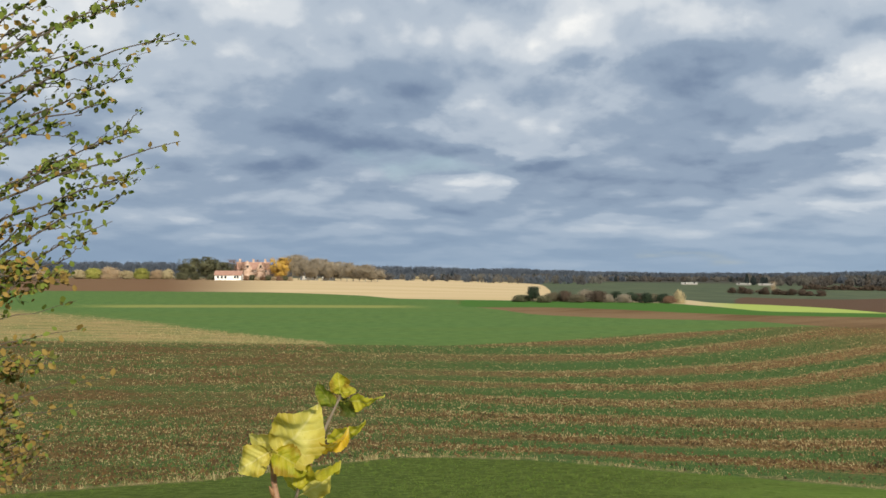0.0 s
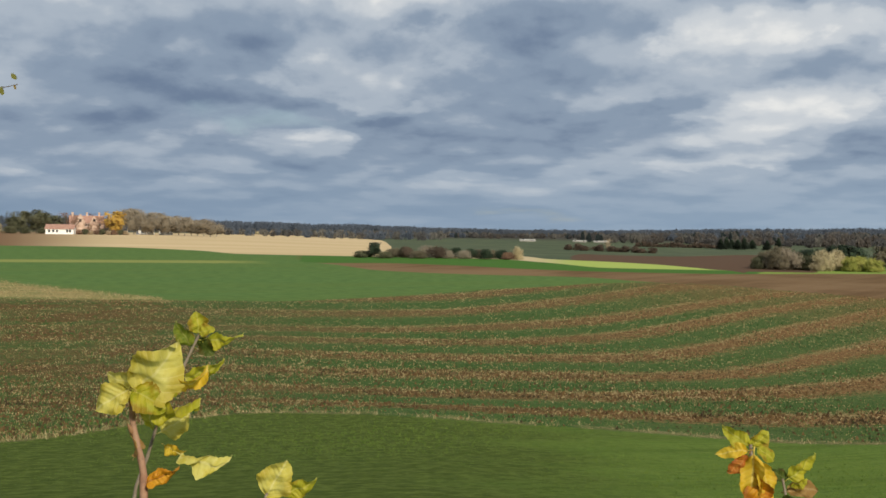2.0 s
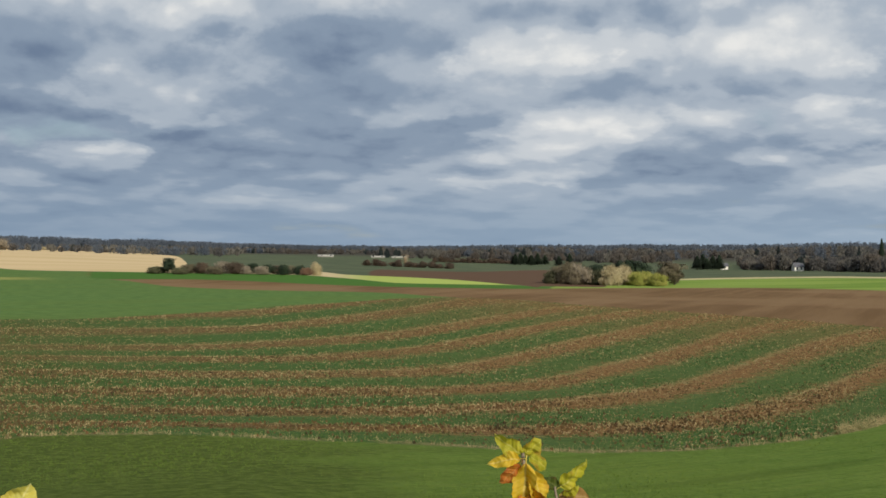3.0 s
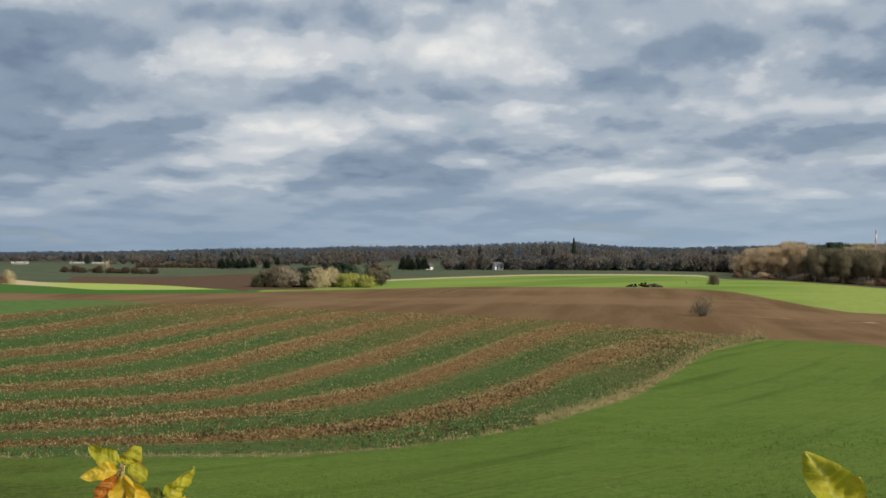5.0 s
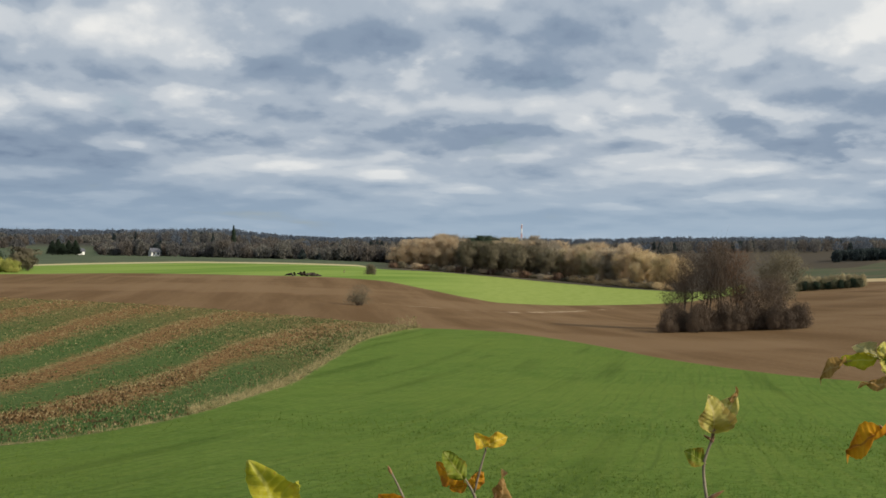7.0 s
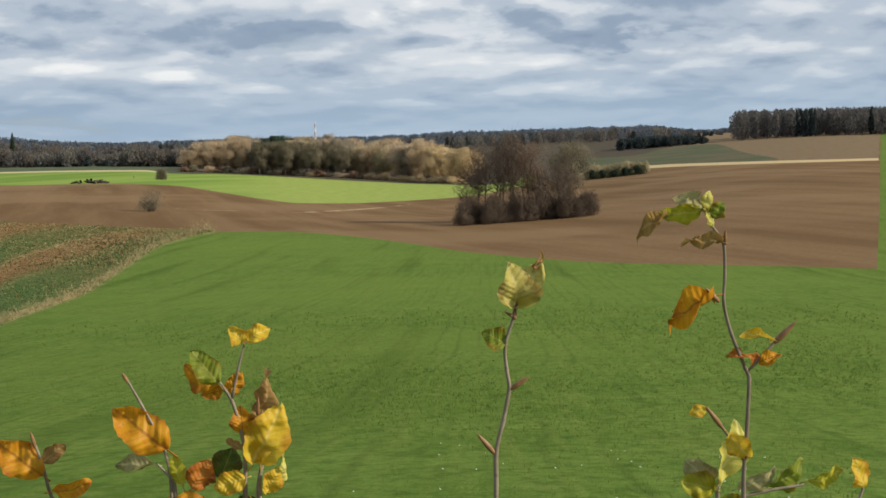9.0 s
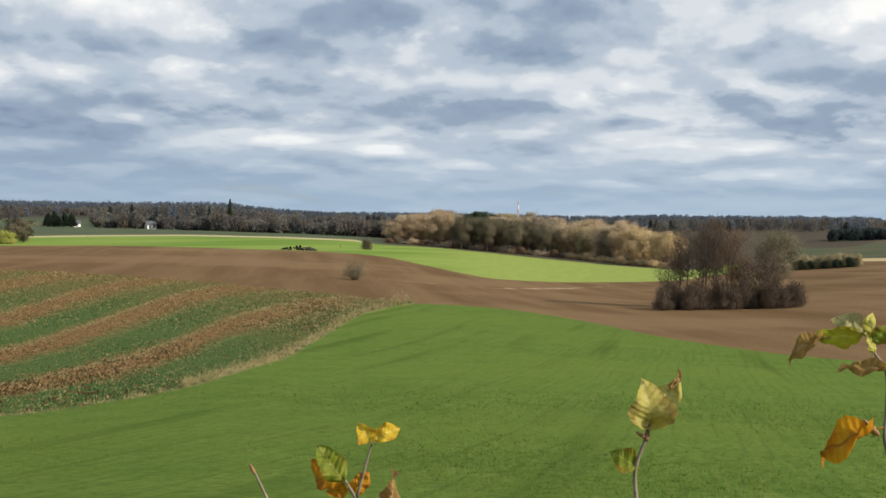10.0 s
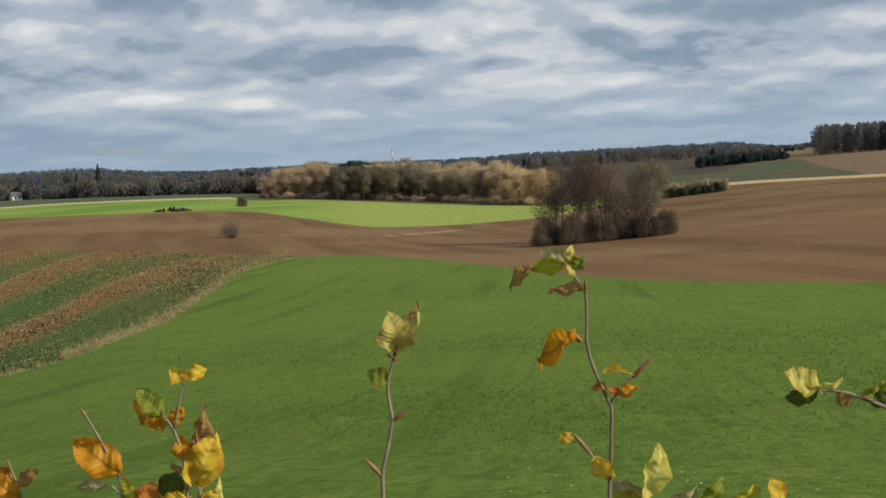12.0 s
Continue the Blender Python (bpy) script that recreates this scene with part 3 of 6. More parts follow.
def speckled(name, a, b, c, scale=0.35, fine=3.0, passing=0.0, rough=0.9):
    """Foliage, bark or plaster: two tones with a third strewn in, some of it from thing to thing."""
    def build(n):
        p = n.place()
        k = n.mix(n.ramp(n.noise(p, scale, 3.0), 0.35, 0.65), a, b)
        k = n.mix(n.ramp(n.noise(p, fine, 4.0, 0.7), 0.5, 0.72, 0.0, 0.8), k, c)
        k = n.mix(n.math("MULTIPLY", n.chance(), 0.5), k, c)
        return k, rough, None, passing
    return surface(name, build)


bark = speckled("bark", (0.085, 0.065, 0.048), (0.14, 0.11, 0.085), (0.055, 0.045, 0.035), 2.0, 9.0)
pale_bark = speckled("pale bark", (0.30, 0.27, 0.22), (0.40, 0.36, 0.30), (0.16, 0.13, 0.10), 2.0, 9.0)
bare_tan = speckled("dry leaves and twigs", (0.52, 0.40, 0.26), (0.62, 0.50, 0.34), (0.40, 0.30, 0.19), 0.3, 2.5, 0.5)
# golden copy of bare_tan: sun on the wood's right end, put into colour
sunlit_gold = speckled("sunlit dry leaves", (0.52, 0.39, 0.21), (0.62, 0.49, 0.29), (0.38, 0.27, 0.14), 0.3, 2.5, 0.3)
bare_brown = speckled("bare brown twigs", (0.098, 0.072, 0.052), (0.145, 0.104, 0.072), (0.060, 0.045, 0.035), 0.4, 3.0, 0.3)
rust_twigs = speckled("rusty last leaves", (0.135, 0.078, 0.046), (0.19, 0.108, 0.062), (0.085, 0.055, 0.038), 0.4, 3.0, 0.1)
olive = speckled("olive evergreen leaves", (0.085, 0.088, 0.046), (0.130, 0.126, 0.070), (0.050, 0.056, 0.030), 0.3, 2.0, 0.1)
fir_green = speckled("dark needles", (0.020, 0.036, 0.020), (0.035, 0.055, 0.028), (0.012, 0.020, 0.013), 0.5, 3.0)
ochre = speckled("ochre autumn leaves", (0.56, 0.36, 0.07), (0.68, 0.47, 0.11), (0.38, 0.22, 0.05), 0.5, 2.5, 0.2)
lemon = speckled("yellow-green leaves", (0.30, 0.32, 0.07), (0.45, 0.43, 0.12), (0.17, 0.18, 0.04), 0.5, 2.5, 0.2)
cream = speckled("cream dry leaves", (0.42, 0.36, 0.21), (0.55, 0.47, 0.29), (0.26, 0.21, 0.11), 0.5, 2.5, 0.2)
grey_twigs = speckled("grey-brown twigs", (0.165, 0.142, 0.090), (0.230, 0.200, 0.132), (0.105, 0.090, 0.058), 0.4, 3.0, 0.3)
ash_twigs = speckled("ash-brown twigs", (0.32, 0.275, 0.205), (0.40, 0.345, 0.26), (0.22, 0.185, 0.135), 0.4, 3.0, 0.4)
reddish = speckled("red-brown twigs", (0.20, 0.115, 0.075), (0.27, 0.165, 0.105), (0.11, 0.07, 0.045), 0.4, 3.0, 0.1)


def flakes(rng, centres, spread, count, size, squash=0.85, twig=False):
    """Many small leaf clumps, or thin rising twigs, as loose triangles about the centres."""
    c = np.asarray(centres, float)
    pick = c[rng.integers(0, len(c), count)]
    off = rng.normal(0, 1, (count, 3))
    off *= (rng.random((count, 1)) ** 0.4) / np.maximum(np.linalg.norm(off, axis=1, keepdims=True), 1e-6)
    spread = np.broadcast_to(np.asarray(spread, float), (count,))[:, None] if np.ndim(spread) < 2 else spread
    mid = pick + off * spread * np.array((1, 1, squash))
    s = size * rng.uniform(0.5, 1.4, (count, 1, 1))
    # each clump lies roughly along the outside of its lump, as leaves and twigs do
    out = mid - c.mean(axis=0) * np.array((1, 1, 0.8)) + 0.4 * np.abs(spread) * rng.normal(0, 1, (count, 3)) + off * spread
    out /= np.maximum(np.linalg.norm(out, axis=1, keepdims=True), 1e-6)
    a = np.cross(out, rng.normal(0, 1, (count, 3)))
    a /= np.maximum(np.linalg.norm(a, axis=1, keepdims=True), 1e-6)
    long, slim, loose = (2.0, 0.30, 0.08) if twig else (1.0, 1.0, 0.25)
    if twig:
        a += np.array((0, 0, 0.9)) + off * 0.5
        a /= np.maximum(np.linalg.norm(a, axis=1, keepdims=True), 1e-6)
    b = np.cross(out, a)
    tri = np.stack([a * long, -0.5 * long * a + 0.87 * slim * b, -0.5 * long * a - 0.87 * slim * b], 1) + rng.normal(0, loose, (count, 3, 3))
    verts = (mid[:, None, :] + tri * s).reshape(-1, 3)
    faces = np.arange(count * 3).reshape(-1, 3).tolist()
    return verts, faces


def tree_meshes(seed, tall, wide, trunk=0.25, count=2600, size=0.34, forks=7, low=0.2, leaning=0.0, twig=False):
    """Trunk with limbs, and a crown of many small clumps with gaps."""
    rng = np.random.default_rng(seed)
    v, f, tips = [], [], []
    lean = rng.normal(0, 0.02 + leaning, 2) * tall
    top = Vector((lean[0], lean[1], tall * 0.82))
    stem = [Vector((0, 0, -0.4)), Vector((0, 0, tall * 0.12)), top * 0.45 + Vector(rng.normal(0, 0.02, 3)) * tall, top]
    r0 = trunk
    tube(v, f, stem, [r0, r0 * 0.8, r0 * 0.5, r0 * 0.1], 7)
    for i in range(forks):
        h = low + (0.95 - low) * (i + rng.random() * 0.8) / forks
        base = stem[1].lerp(top, h)
        w = i * 2.4 + rng.random()
        reach_out = wide * 0.5 * (0.55 + 0.55 * math.sin(math.pi * min(1, h * 0.9 + 0.12))) * rng.uniform(0.75, 1.1)
        rise = tall * 0.22 * rng.uniform(0.5, 1.2)
        end = base + Vector((math.cos(w) * reach_out, math.sin(w) * reach_out, rise))
        knee = base.lerp(end, 0.5) + Vector((0, 0, -0.05 * tall))
        r = r0 * 0.42 * (1 - 0.6 * h)
        tube(v, f, [base, knee, end], [r, r * 0.65, r * 0.18], 5)
        tips += [end, base.lerp(end, 0.6) + Vector(rng.normal(0, 0.05 * wide, 3))]
        for _ in range(2):
            side = knee.lerp(end, rng.random()) + Vector(rng.normal(0, 0.16 * wide, 3)) + Vector((0, 0, 0.06 * tall))
            tube(v, f, [knee, knee.lerp(side, 0.5), side], [r * 0.5, r * 0.32, r * 0.1], 4)
            tips.append(side)
    tips.append(top)
    lumps, radii = [], []
    for i in range(16):
        w, q, h = rng.random() * 6.283, rng.random() ** 0.5, rng.random()
        z = tall * (low * 0.75 + 0.12 + (0.80 - low * 0.75) * h)
        fat = wide * 0.5 * math.sin(math.pi * (0.16 + 0.74 * h)) ** 0.7
        lumps.append((math.cos(w) * q * fat * 0.72 + lean[0] * h, math.sin(w) * q * fat * 0.72 + lean[1] * h, z))
    cv, cf = flakes(rng, lumps, wide * 0.21, int(count * 0.75), size, 1.05, twig)
    tv, tf = flakes(rng, tips, wide * 0.16, int(count * 0.25), size, 1.0, twig)
    tri = np.concatenate([cv, tv]).reshape(-1, 3, 3)
    tri = tri[tri[:, :, 2].max(axis=1) < tall * 0.96]
    return mesh_of("trunk", v, f, True), mesh_of("crown", tri.reshape(-1, 3), np.arange(3 * len(tri)).reshape(-1, 3).tolist())


def bush_meshes(seed, tall, wide, count=4600, size=0.19, stems=6, twig=True):
    rng = np.random.default_rng(seed)
    v, f, tips = [], [], []
    for i in range(stems):
        w, q = rng.random() * 6.3, rng.random() ** 0.6
        end = Vector((math.cos(w) * q * wide * 0.36, math.sin(w) * q * wide * 0.36, tall * rng.uniform(0.55, 0.85) * (1 - 0.25 * q)))
        foot = Vector((end.x * 0.25, end.y * 0.25, -0.3))
        tube(v, f, [foot, foot.lerp(end, 0.5) + Vector((0, 0, 0.1 * tall)), end], [0.06, 0.045, 0.015], 5)
        tips += [end, foot.lerp(end, 0.6), Vector((end.x * 1.1, end.y * 1.1, tall * 0.22))]
    for i in range(14):
        w, q, h = rng.random() * 6.283, rng.random() ** 0.5, rng.random()
        fat = wide * 0.5 * (1 - 0.75 * h ** 2) ** 0.5
        tips.append(Vector((math.cos(w) * q * fat * 0.75, math.sin(w) * q * fat * 0.75, tall * (0.10 + 0.66 * h))))
    cv, cf = flakes(rng, tips, min(tall, wide) * 0.27, count, size, twig=twig)
    cv[:, 2] = np.maximum(cv[:, 2], -0.1)
    return mesh_of("stems", v, f, True), mesh_of("crown", cv, cf)


def conifer_meshes(seed, tall, wide, layers=20):
    rng = np.random.default_rng(seed)
    v, f = [], []
    tube(v, f, [(0, 0, -0.4), (0, 0, tall * 0.5), (0, 0, tall * 0.97)], [0.22, 0.14, 0.03], 6)
    cv, cf = [], []
    for i in range(layers):
        h = 0.07 + 0.9 * i / layers
        r = wide * 0.5 * (1 - h) ** 0.75 * rng.uniform(0.8, 1.15) + 0.1
        n = int(12 + 14 * (1 - h))
        for k in range(n):
            w = 6.283 * (k + rng.random()) / n
            e = r * rng.uniform(0.7, 1.1)
            z0, z1 = tall * h + 0.06 * tall, tall * h - 0.025 * tall * rng.random()
            d = Vector((math.cos(w), math.sin(w), 0))
            s = Vector((-math.sin(w), math.cos(w), 0)) * e * 0.42
            q = len(cv)
            cv += [Vector((0, 0, z0)), d * e * 0.62 + s + Vector((0, 0, (z0 + z1) / 2)), d * e + Vector((0, 0, z1)), d * e * 0.62 - s + Vector((0, 0, (z0 + z1) / 2 - 0.1))]
            cf += [(q, q + 1, q + 2), (q, q + 2, q + 3)]
    cv.append(Vector((0, 0, tall)))
    return mesh_of("trunk", v, f, True), mesh_of("crown", cv, cf)


PLANTS = {}


def plant(kind, name, az, r, tall, wide, wood, leaf, label, category="tree", group="", seed=0, **more):
    """A tree or bush at a heading and distance; alike ones share their meshes."""
    key = (kind, seed, tuple(sorted(more.items())))
    if key not in PLANTS:
        make = {"tree": tree_meshes, "bush": bush_meshes, "conifer": conifer_meshes}[kind]
        size = {"tree": (12.0, 9.0), "bush": (4.0, 5.0), "conifer": (12.0, 5.0)}[kind]
        PLANTS[key] = (size, make(seed + 11, *size, **more))
    size, (a, b) = PLANTS[key]
    spin = pose(0, 0, 0, 0, 0, (az * 97 + seed * 41) % 360)
    ob = thing(name, Matrix.Translation(ground_at(az, r)) @ spin, label, category, group)
    ob.scale = (wide / size[1], wide / size[1], tall / size[0])
    for nm, me, mat in ((a.name.split(".")[0], a, wood), ("crown", b, leaf)):
        o = new(nm, me)
        if not me.materials:
            me.materials.append(mat)
        o.material_slots[0].link = "OBJECT"
        o.material_slots[0].material = mat
        o.parent = ob
    return ob


# ---------------------------------------------------------------- the manor and its trees
plaster = surface("white render", lambda n: (n.mix(n.ramp(n.noise(n.local(), 1.2, 4.0), 0.35, 0.7), (0.80, 0.79, 0.75), (0.70, 0.68, 0.63)), 0.85, None, 0.0))
brick = surface("pale red brick", lambda n: (n.mix(n.ramp(n.noise(n.local(), 0.9, 5.0, 0.7), 0.35, 0.65), (0.40, 0.27, 0.20), (0.56, 0.42, 0.33)), 0.9, None, 0.0))
sheeting = surface("weathered roof sheeting", lambda n: (n.mix(n.ramp(n.noise(n.local(), 0.8, 4.0), 0.35, 0.7), (0.30, 0.29, 0.26), (0.40, 0.38, 0.33)), 0.8, None, 0.0))
clay = surface("clay roof tiles", lambda n: (n.mix(n.ramp(n.noise(n.local(), 1.5, 4.0), 0.35, 0.65), (0.30, 0.165, 0.12), (0.40, 0.24, 0.18)), 0.85, None, 0.0))
slate_roof = surface("slate roof", lambda n: (n.mix(n.ramp(n.noise(n.local(), 1.5, 4.0), 0.35, 0.65), (0.07, 0.075, 0.09), (0.12, 0.12, 0.135)), 0.6, None, 0.0))
pane = surface("dark window glass", lambda n: ((0.02, 0.025, 0.03), 0.08, None, 0.0))
paint = surface("white paint", lambda n: (n.mix(n.ramp(n.noise(n.local(), 3.0), 0.4, 0.7), (0.8, 0.8, 0.78), (0.7, 0.7, 0.68)), 0.5, None, 0.0))


def gable_house(name, az, r, length, depth, wall_h, roof_h, turn, wall_m, roof_m, windows, label, gables=(), chimneys=(), rows=1):
    """A house whose long front faces local -y."""
    base = ground_at(az, r)
    ob = thing(name, Matrix.Translation(base) @ pose(0, 0, 0, 0, 0, -az + turn), label, "house")
    hx, hy = length / 2, depth / 2
    bm = bmesh.new()
    v = [bm.verts.new(p) for p in ((-hx, -hy, -1), (hx, -hy, -1), (hx, hy, -1), (-hx, hy, -1), (-hx, -hy, wall_h), (hx, -hy, wall_h), (hx, hy, wall_h), (-hx, hy, wall_h),
                                   (-hx, 0, wall_h + roof_h - 0.1), (hx, 0, wall_h + roof_h - 0.1))]
    for q in ((0, 1, 5, 4), (2, 3, 7, 6), (1, 2, 6, 9, 5), (3, 0, 4, 8, 7)):
        bm.faces.new([v[i] for i in q])
    part("wall", bm, wall_m, ob)
    bm = bmesh.new()
    e, t = 0.4, 0.25
    drop = roof_h * e / hy
    ring = [(-hy - e, wall_h - drop), (0, wall_h + roof_h), (hy + e, wall_h - drop), (hy + e, wall_h - drop - t), (0, wall_h + roof_h - t), (-hy - e, wall_h - drop - t)]
    a = [bm.verts.new((-hx - e, y, z)) for y, z in ring]
    b = [bm.verts.new((hx + e, y, z)) for y, z in ring]
    for i in range(6):
        bm.faces.new((a[i], a[(i + 1) % 6], b[(i + 1) % 6], b[i]))
    for s in (a, b):
        bm.faces.new((s[0], s[1], s[4], s[5]))
        bm.faces.new((s[1], s[2], s[3], s[4]))
    roof = part("roof", bm, roof_m, ob)
    for x in chimneys:
        bm = bmesh.new()
        box(bm, x - 0.5, x + 0.5, -0.4, 0.4, wall_h + roof_h - 1.2, wall_h + roof_h + 1.5)
        box(bm, x - 0.6, x + 0.6, -0.5, 0.5, wall_h + roof_h + 1.5, wall_h + roof_h + 1.7)
        part("chimney", bm, wall_m, roof)
    for x, w, h in gables:      # stepped gables standing out of the front
        bm = bmesh.new()
        steps = 5
        box(bm, x - w / 2, x + w / 2, -hy - 0.8, -hy - 0.03, -1, wall_h)
        for k in range(steps):
            q = w / 2 * (1 - k / steps)
            box(bm, x - q, x + q, -hy - 0.78 + 0.002 * k, -hy - 0.2, wall_h + h * k / steps - (0 if k else 0.002), wall_h + h * (k + 1) / steps)
        part("gable", bm, wall_m, ob)
        bm = bmesh.new()
        box(bm, x - 0.55, x + 0.55, -hy - 0.86, -hy - 0.80, wall_h + 0.3, wall_h + 1.8)
        part("window", bm, pane, ob)
    for row in range(rows):
        z0 = (wall_h / rows) * row + 0.9
        for x in windows:
            bm = bmesh.new()
            box(bm, x - 0.62, x + 0.62, -hy - 0.06, -hy - 0.01, z0 - 0.08, z0 + 1.38)
            frame_ob = part("window", bm, paint, ob)
            bm = bmesh.new()
            box(bm, x - 0.5, x + 0.5, -hy - 0.08, -hy - 0.05, z0, z0 + 1.3)
            part("pane", bm, pane, frame_ob)
    return ob


gable_house("farmhouse", -9.95, 632, 13.4, 8.0, 2.9, 2.0, -8, plaster, clay, (-5, -3, -1.2, 3.6, 5), "long white rendered house with a red clay tile roof")
gable_house("manor_house", -8.85, 668, 17, 10, 6.0, 3.6, 4, brick, clay, (-6.5, -0.6, 0.9, 6.4), "pale red brick manor with stepped gables", ((-3.4, 4.6, 4.2), (3.6, 4.0, 3.4)), (-7, 0.2, 6.5), 2)
gable_house("barn", -6.25, 690, 9, 7, 2.8, 1.8, 10, plaster, slate_roof, (-2.5, 0, 2.5), "low pale outbuilding behind a row of trees")
gable_house("barn", -5.35, 695, 7, 6, 2.8, 1.7, -5, plaster, slate_roof, (-2, 1.5), "small pale outbuilding behind a row of trees")

for i, (az, r, h, w) in enumerate(((-12.0, 655, 9, 9), (-11.55, 660, 12, 11), (-11.0, 662, 13.0, 12), (-10.55, 670, 11.5, 10), (-10.15, 672, 10, 8))):
    plant("tree", "evergreen_tree", az, r, h, w, bark, olive, "broad dark olive evergreen tree beside the farmhouse", group="dark trees by the farmhouse", seed=i % 3, low=0.1, count=2400, size=0.36)
for az, h, w in ((-12.1, 4, 8), (-11.5, 3.5, 7), (-10.75, 3, 6)):
    plant("bush", "bush", az, 640, h, w, bark, olive, "dark evergreen bush under the tall trees", "bush", "bushes under the dark trees", 1)
for i, (az, h, w) in enumerate(((-16.6, 5, 10), (-16.0, 6, 11), (-15.3, 6.5, 12), (-14.6, 5.0, 9), (-13.9, 6.2, 10), (-13.2, 5.2, 8), (-12.7, 5.6, 8), (-17.4, 6, 11), (-18.3, 5, 11), (-19.2, 6, 11))):
    plant("bush", "bush", az, 690, h, w, bark, (cream, lemon, bare_tan)[i % 3], "rounded pale bush along the far field edge", "bush", "pale bushes along the field", i % 4, size=0.3)
for i in range(9):
    plant("bush", "hedge_bush", -9.15 + 0.25 * i, 628, 2.6 + 0.5 * math.sin(i * 2.1), 4.6, bark, (reddish, bare_tan, olive)[(i * 2) % 3], "brown clipped hedge bush before the manor", "hedge", "hedge before the manor", i % 4)
for az, r, h, w, s in ((-9.35, 648, 10.5, 7, 0), (-8.3, 650, 9.5, 7, 1), (-7.95, 655, 10.0, 8, 2), (-8.6, 690, 12, 9, 3), (-9.75, 680, 12, 9, 1), (-8.75, 646, 6.5, 6, 2)):
    plant("tree", "bare_tree", az, r, h, w, bark, reddish, "bare red-brown tree beside the manor", group="bare trees by the manor", seed=s, count=2200, size=0.22, twig=True)
plant("tree", "autumn_tree", -7.55, 640, 12.4, 11.5, bark, ochre, "round ochre-yellow autumn tree", seed=1, low=0.08, count=2600, size=0.38)
for i in range(15):
    az = -7.05 + 0.285 * i
    plant("tree", "bare_tree", az, 665 + 14 * (i % 3), 14.4 - 0.44 * i + 1.0 * math.sin(i * 1.7), 10.5, pale_bark, ash_twigs, "tall tan bare tree in a row along the stubble", group="row of bare trees", seed=i % 5, count=4200, size=0.36, low=0.15, twig=True)
for i, (az, h, w) in enumerate(((-2.9, 5.0, 7), (-2.5, 3.5, 5), (-1.9, 4.0, 4), (-1.2, 2.5, 5), (-0.5, 3.5, 4), (0.3, 2.2, 6), (1.2, 2.4, 6), (1.9, 2.8, 5), (2.8, 2.0, 5), (3.6, 2.2, 6))):
    plant("bush", "bush", az, reach(az, float(straw_top(az)) - 0.01) * 1.03, h * 1.2, w * 1.5, bark, (cream, bare_tan, bare_brown)[i % 3], "small pale bush on the rim of the stubble field", "bush", "bushes on the rim", i % 4, size=0.25)

# ---------------------------------------------------------------- the grove in the middle
plant("tree", "evergreen_tree", 4.28, 404, 5.4, 4.6, bark, fir_green, "compact dark green tree at the end of a grove", seed=4, low=0.03, count=2600, size=0.42)
GROVE = ((3.62, 2.4, 4.2, olive), (4.0, 2.2, 3.6, olive), (4.75, 2.4, 3.6, olive), (5.3, 3.4, 4.4, grey_twigs), (5.8, 3.8, 4.6, bare_brown), (6.3, 2.7, 4.0, grey_twigs), (6.75, 4.0, 5.2, ash_twigs),
         (7.2, 4.3, 4.6, bare_brown), (7.7, 2.8, 3.6, ash_twigs), (8.1, 3.6, 3.2, fir_green), (8.5, 2.9, 3.4, ash_twigs), (8.85, 3.5, 3.2, fir_green), (9.2, 3.0, 3.4, bare_brown),
         (9.5, 3.5, 3.0, fir_green), (9.85, 2.9, 3.2, grey_twigs), (10.2, 3.3, 3.2, fir_green), (10.55, 2.6, 3.2, reddish))
for i, (az, h, w, leaf) in enumerate(GROVE):
    plant("bush", "bush", az, 405 + 7 * math.sin(i * 2.3), h, w * 1.75, bark, leaf, "bush in a mixed grove of brown and dark green", "bush", "grove in the fields", i % 4)
plant("bush", "bush", 10.98, 402, 4.4, 4.6, bark, cream, "round pale golden bush at the end of the grove", "bush", "grove in the fields", 2)
for i in range(11):
    plant("bush", "hedge_bush", 13.4 + 0.38 * i + 0.08 * math.sin(i * 2.7), 690 - 3 * i, 3.4 + 0.8 * math.sin(i * 1.9), 6.6, bark, bare_brown, "dark bare bush in a field hedge", "hedge", "bushes of the field hedge", i % 4)
plant("tree", "bare_tree", 15.2, 700, 7.5, 5, bark, bare_tan, "thin bare tree in the field hedge", seed=3, count=700)
for i, az in enumerate((20.35, 20.6, 20.85, 21.1, 21.4, 21.75, 22.4, 22.9)):
    plant("conifer", "conifer", az, 880 + 25 * (i % 3), 8.0 + 1.2 * math.sin(i * 2.0), 10.0, bark, fir_green, "dark conifer in a far clump", "tree", "far clump of conifers", i % 3)
for i in range(16):
    plant("bush", "hedge_bush", 16.6 + 0.26 * i, 930, 3.6 + math.sin(i * 1.3), 7.0, bark, bare_brown, "far bare bush of a hedge", "hedge", "far hedge", i % 4)

CLUSTER = ((22.0, 4.2, 5.0, olive), (22.4, 6.0, 6.5, grey_twigs), (22.85, 7.0, 7.5, grey_twigs), (23.35, 7.2, 7.0, ash_twigs), (23.8, 5.6, 6.5, olive), (24.2, 5.0, 6.0, olive), (24.85, 6.6, 6.0, cream), (25.3, 7.0, 5.6, cream),
           (25.75, 4.4, 4.4, lemon), (26.05, 4.9, 4.0, lemon), (26.35, 4.7, 4.2, lemon), (26.65, 4.8, 4.2, lemon), (26.95, 4.4, 4.2, lemon), (27.2, 3.8, 3.4, lemon))
for i, (az, h, w, leaf) in enumerate(CLUSTER):
    plant("bush", "bush", az, 398 + 5 * math.sin(i * 1.9), h, w * 1.4, bark, leaf, "rounded bush of a copse in autumn colours", "bush", "copse at the field corner", i % 4, count=4200, size=0.22)
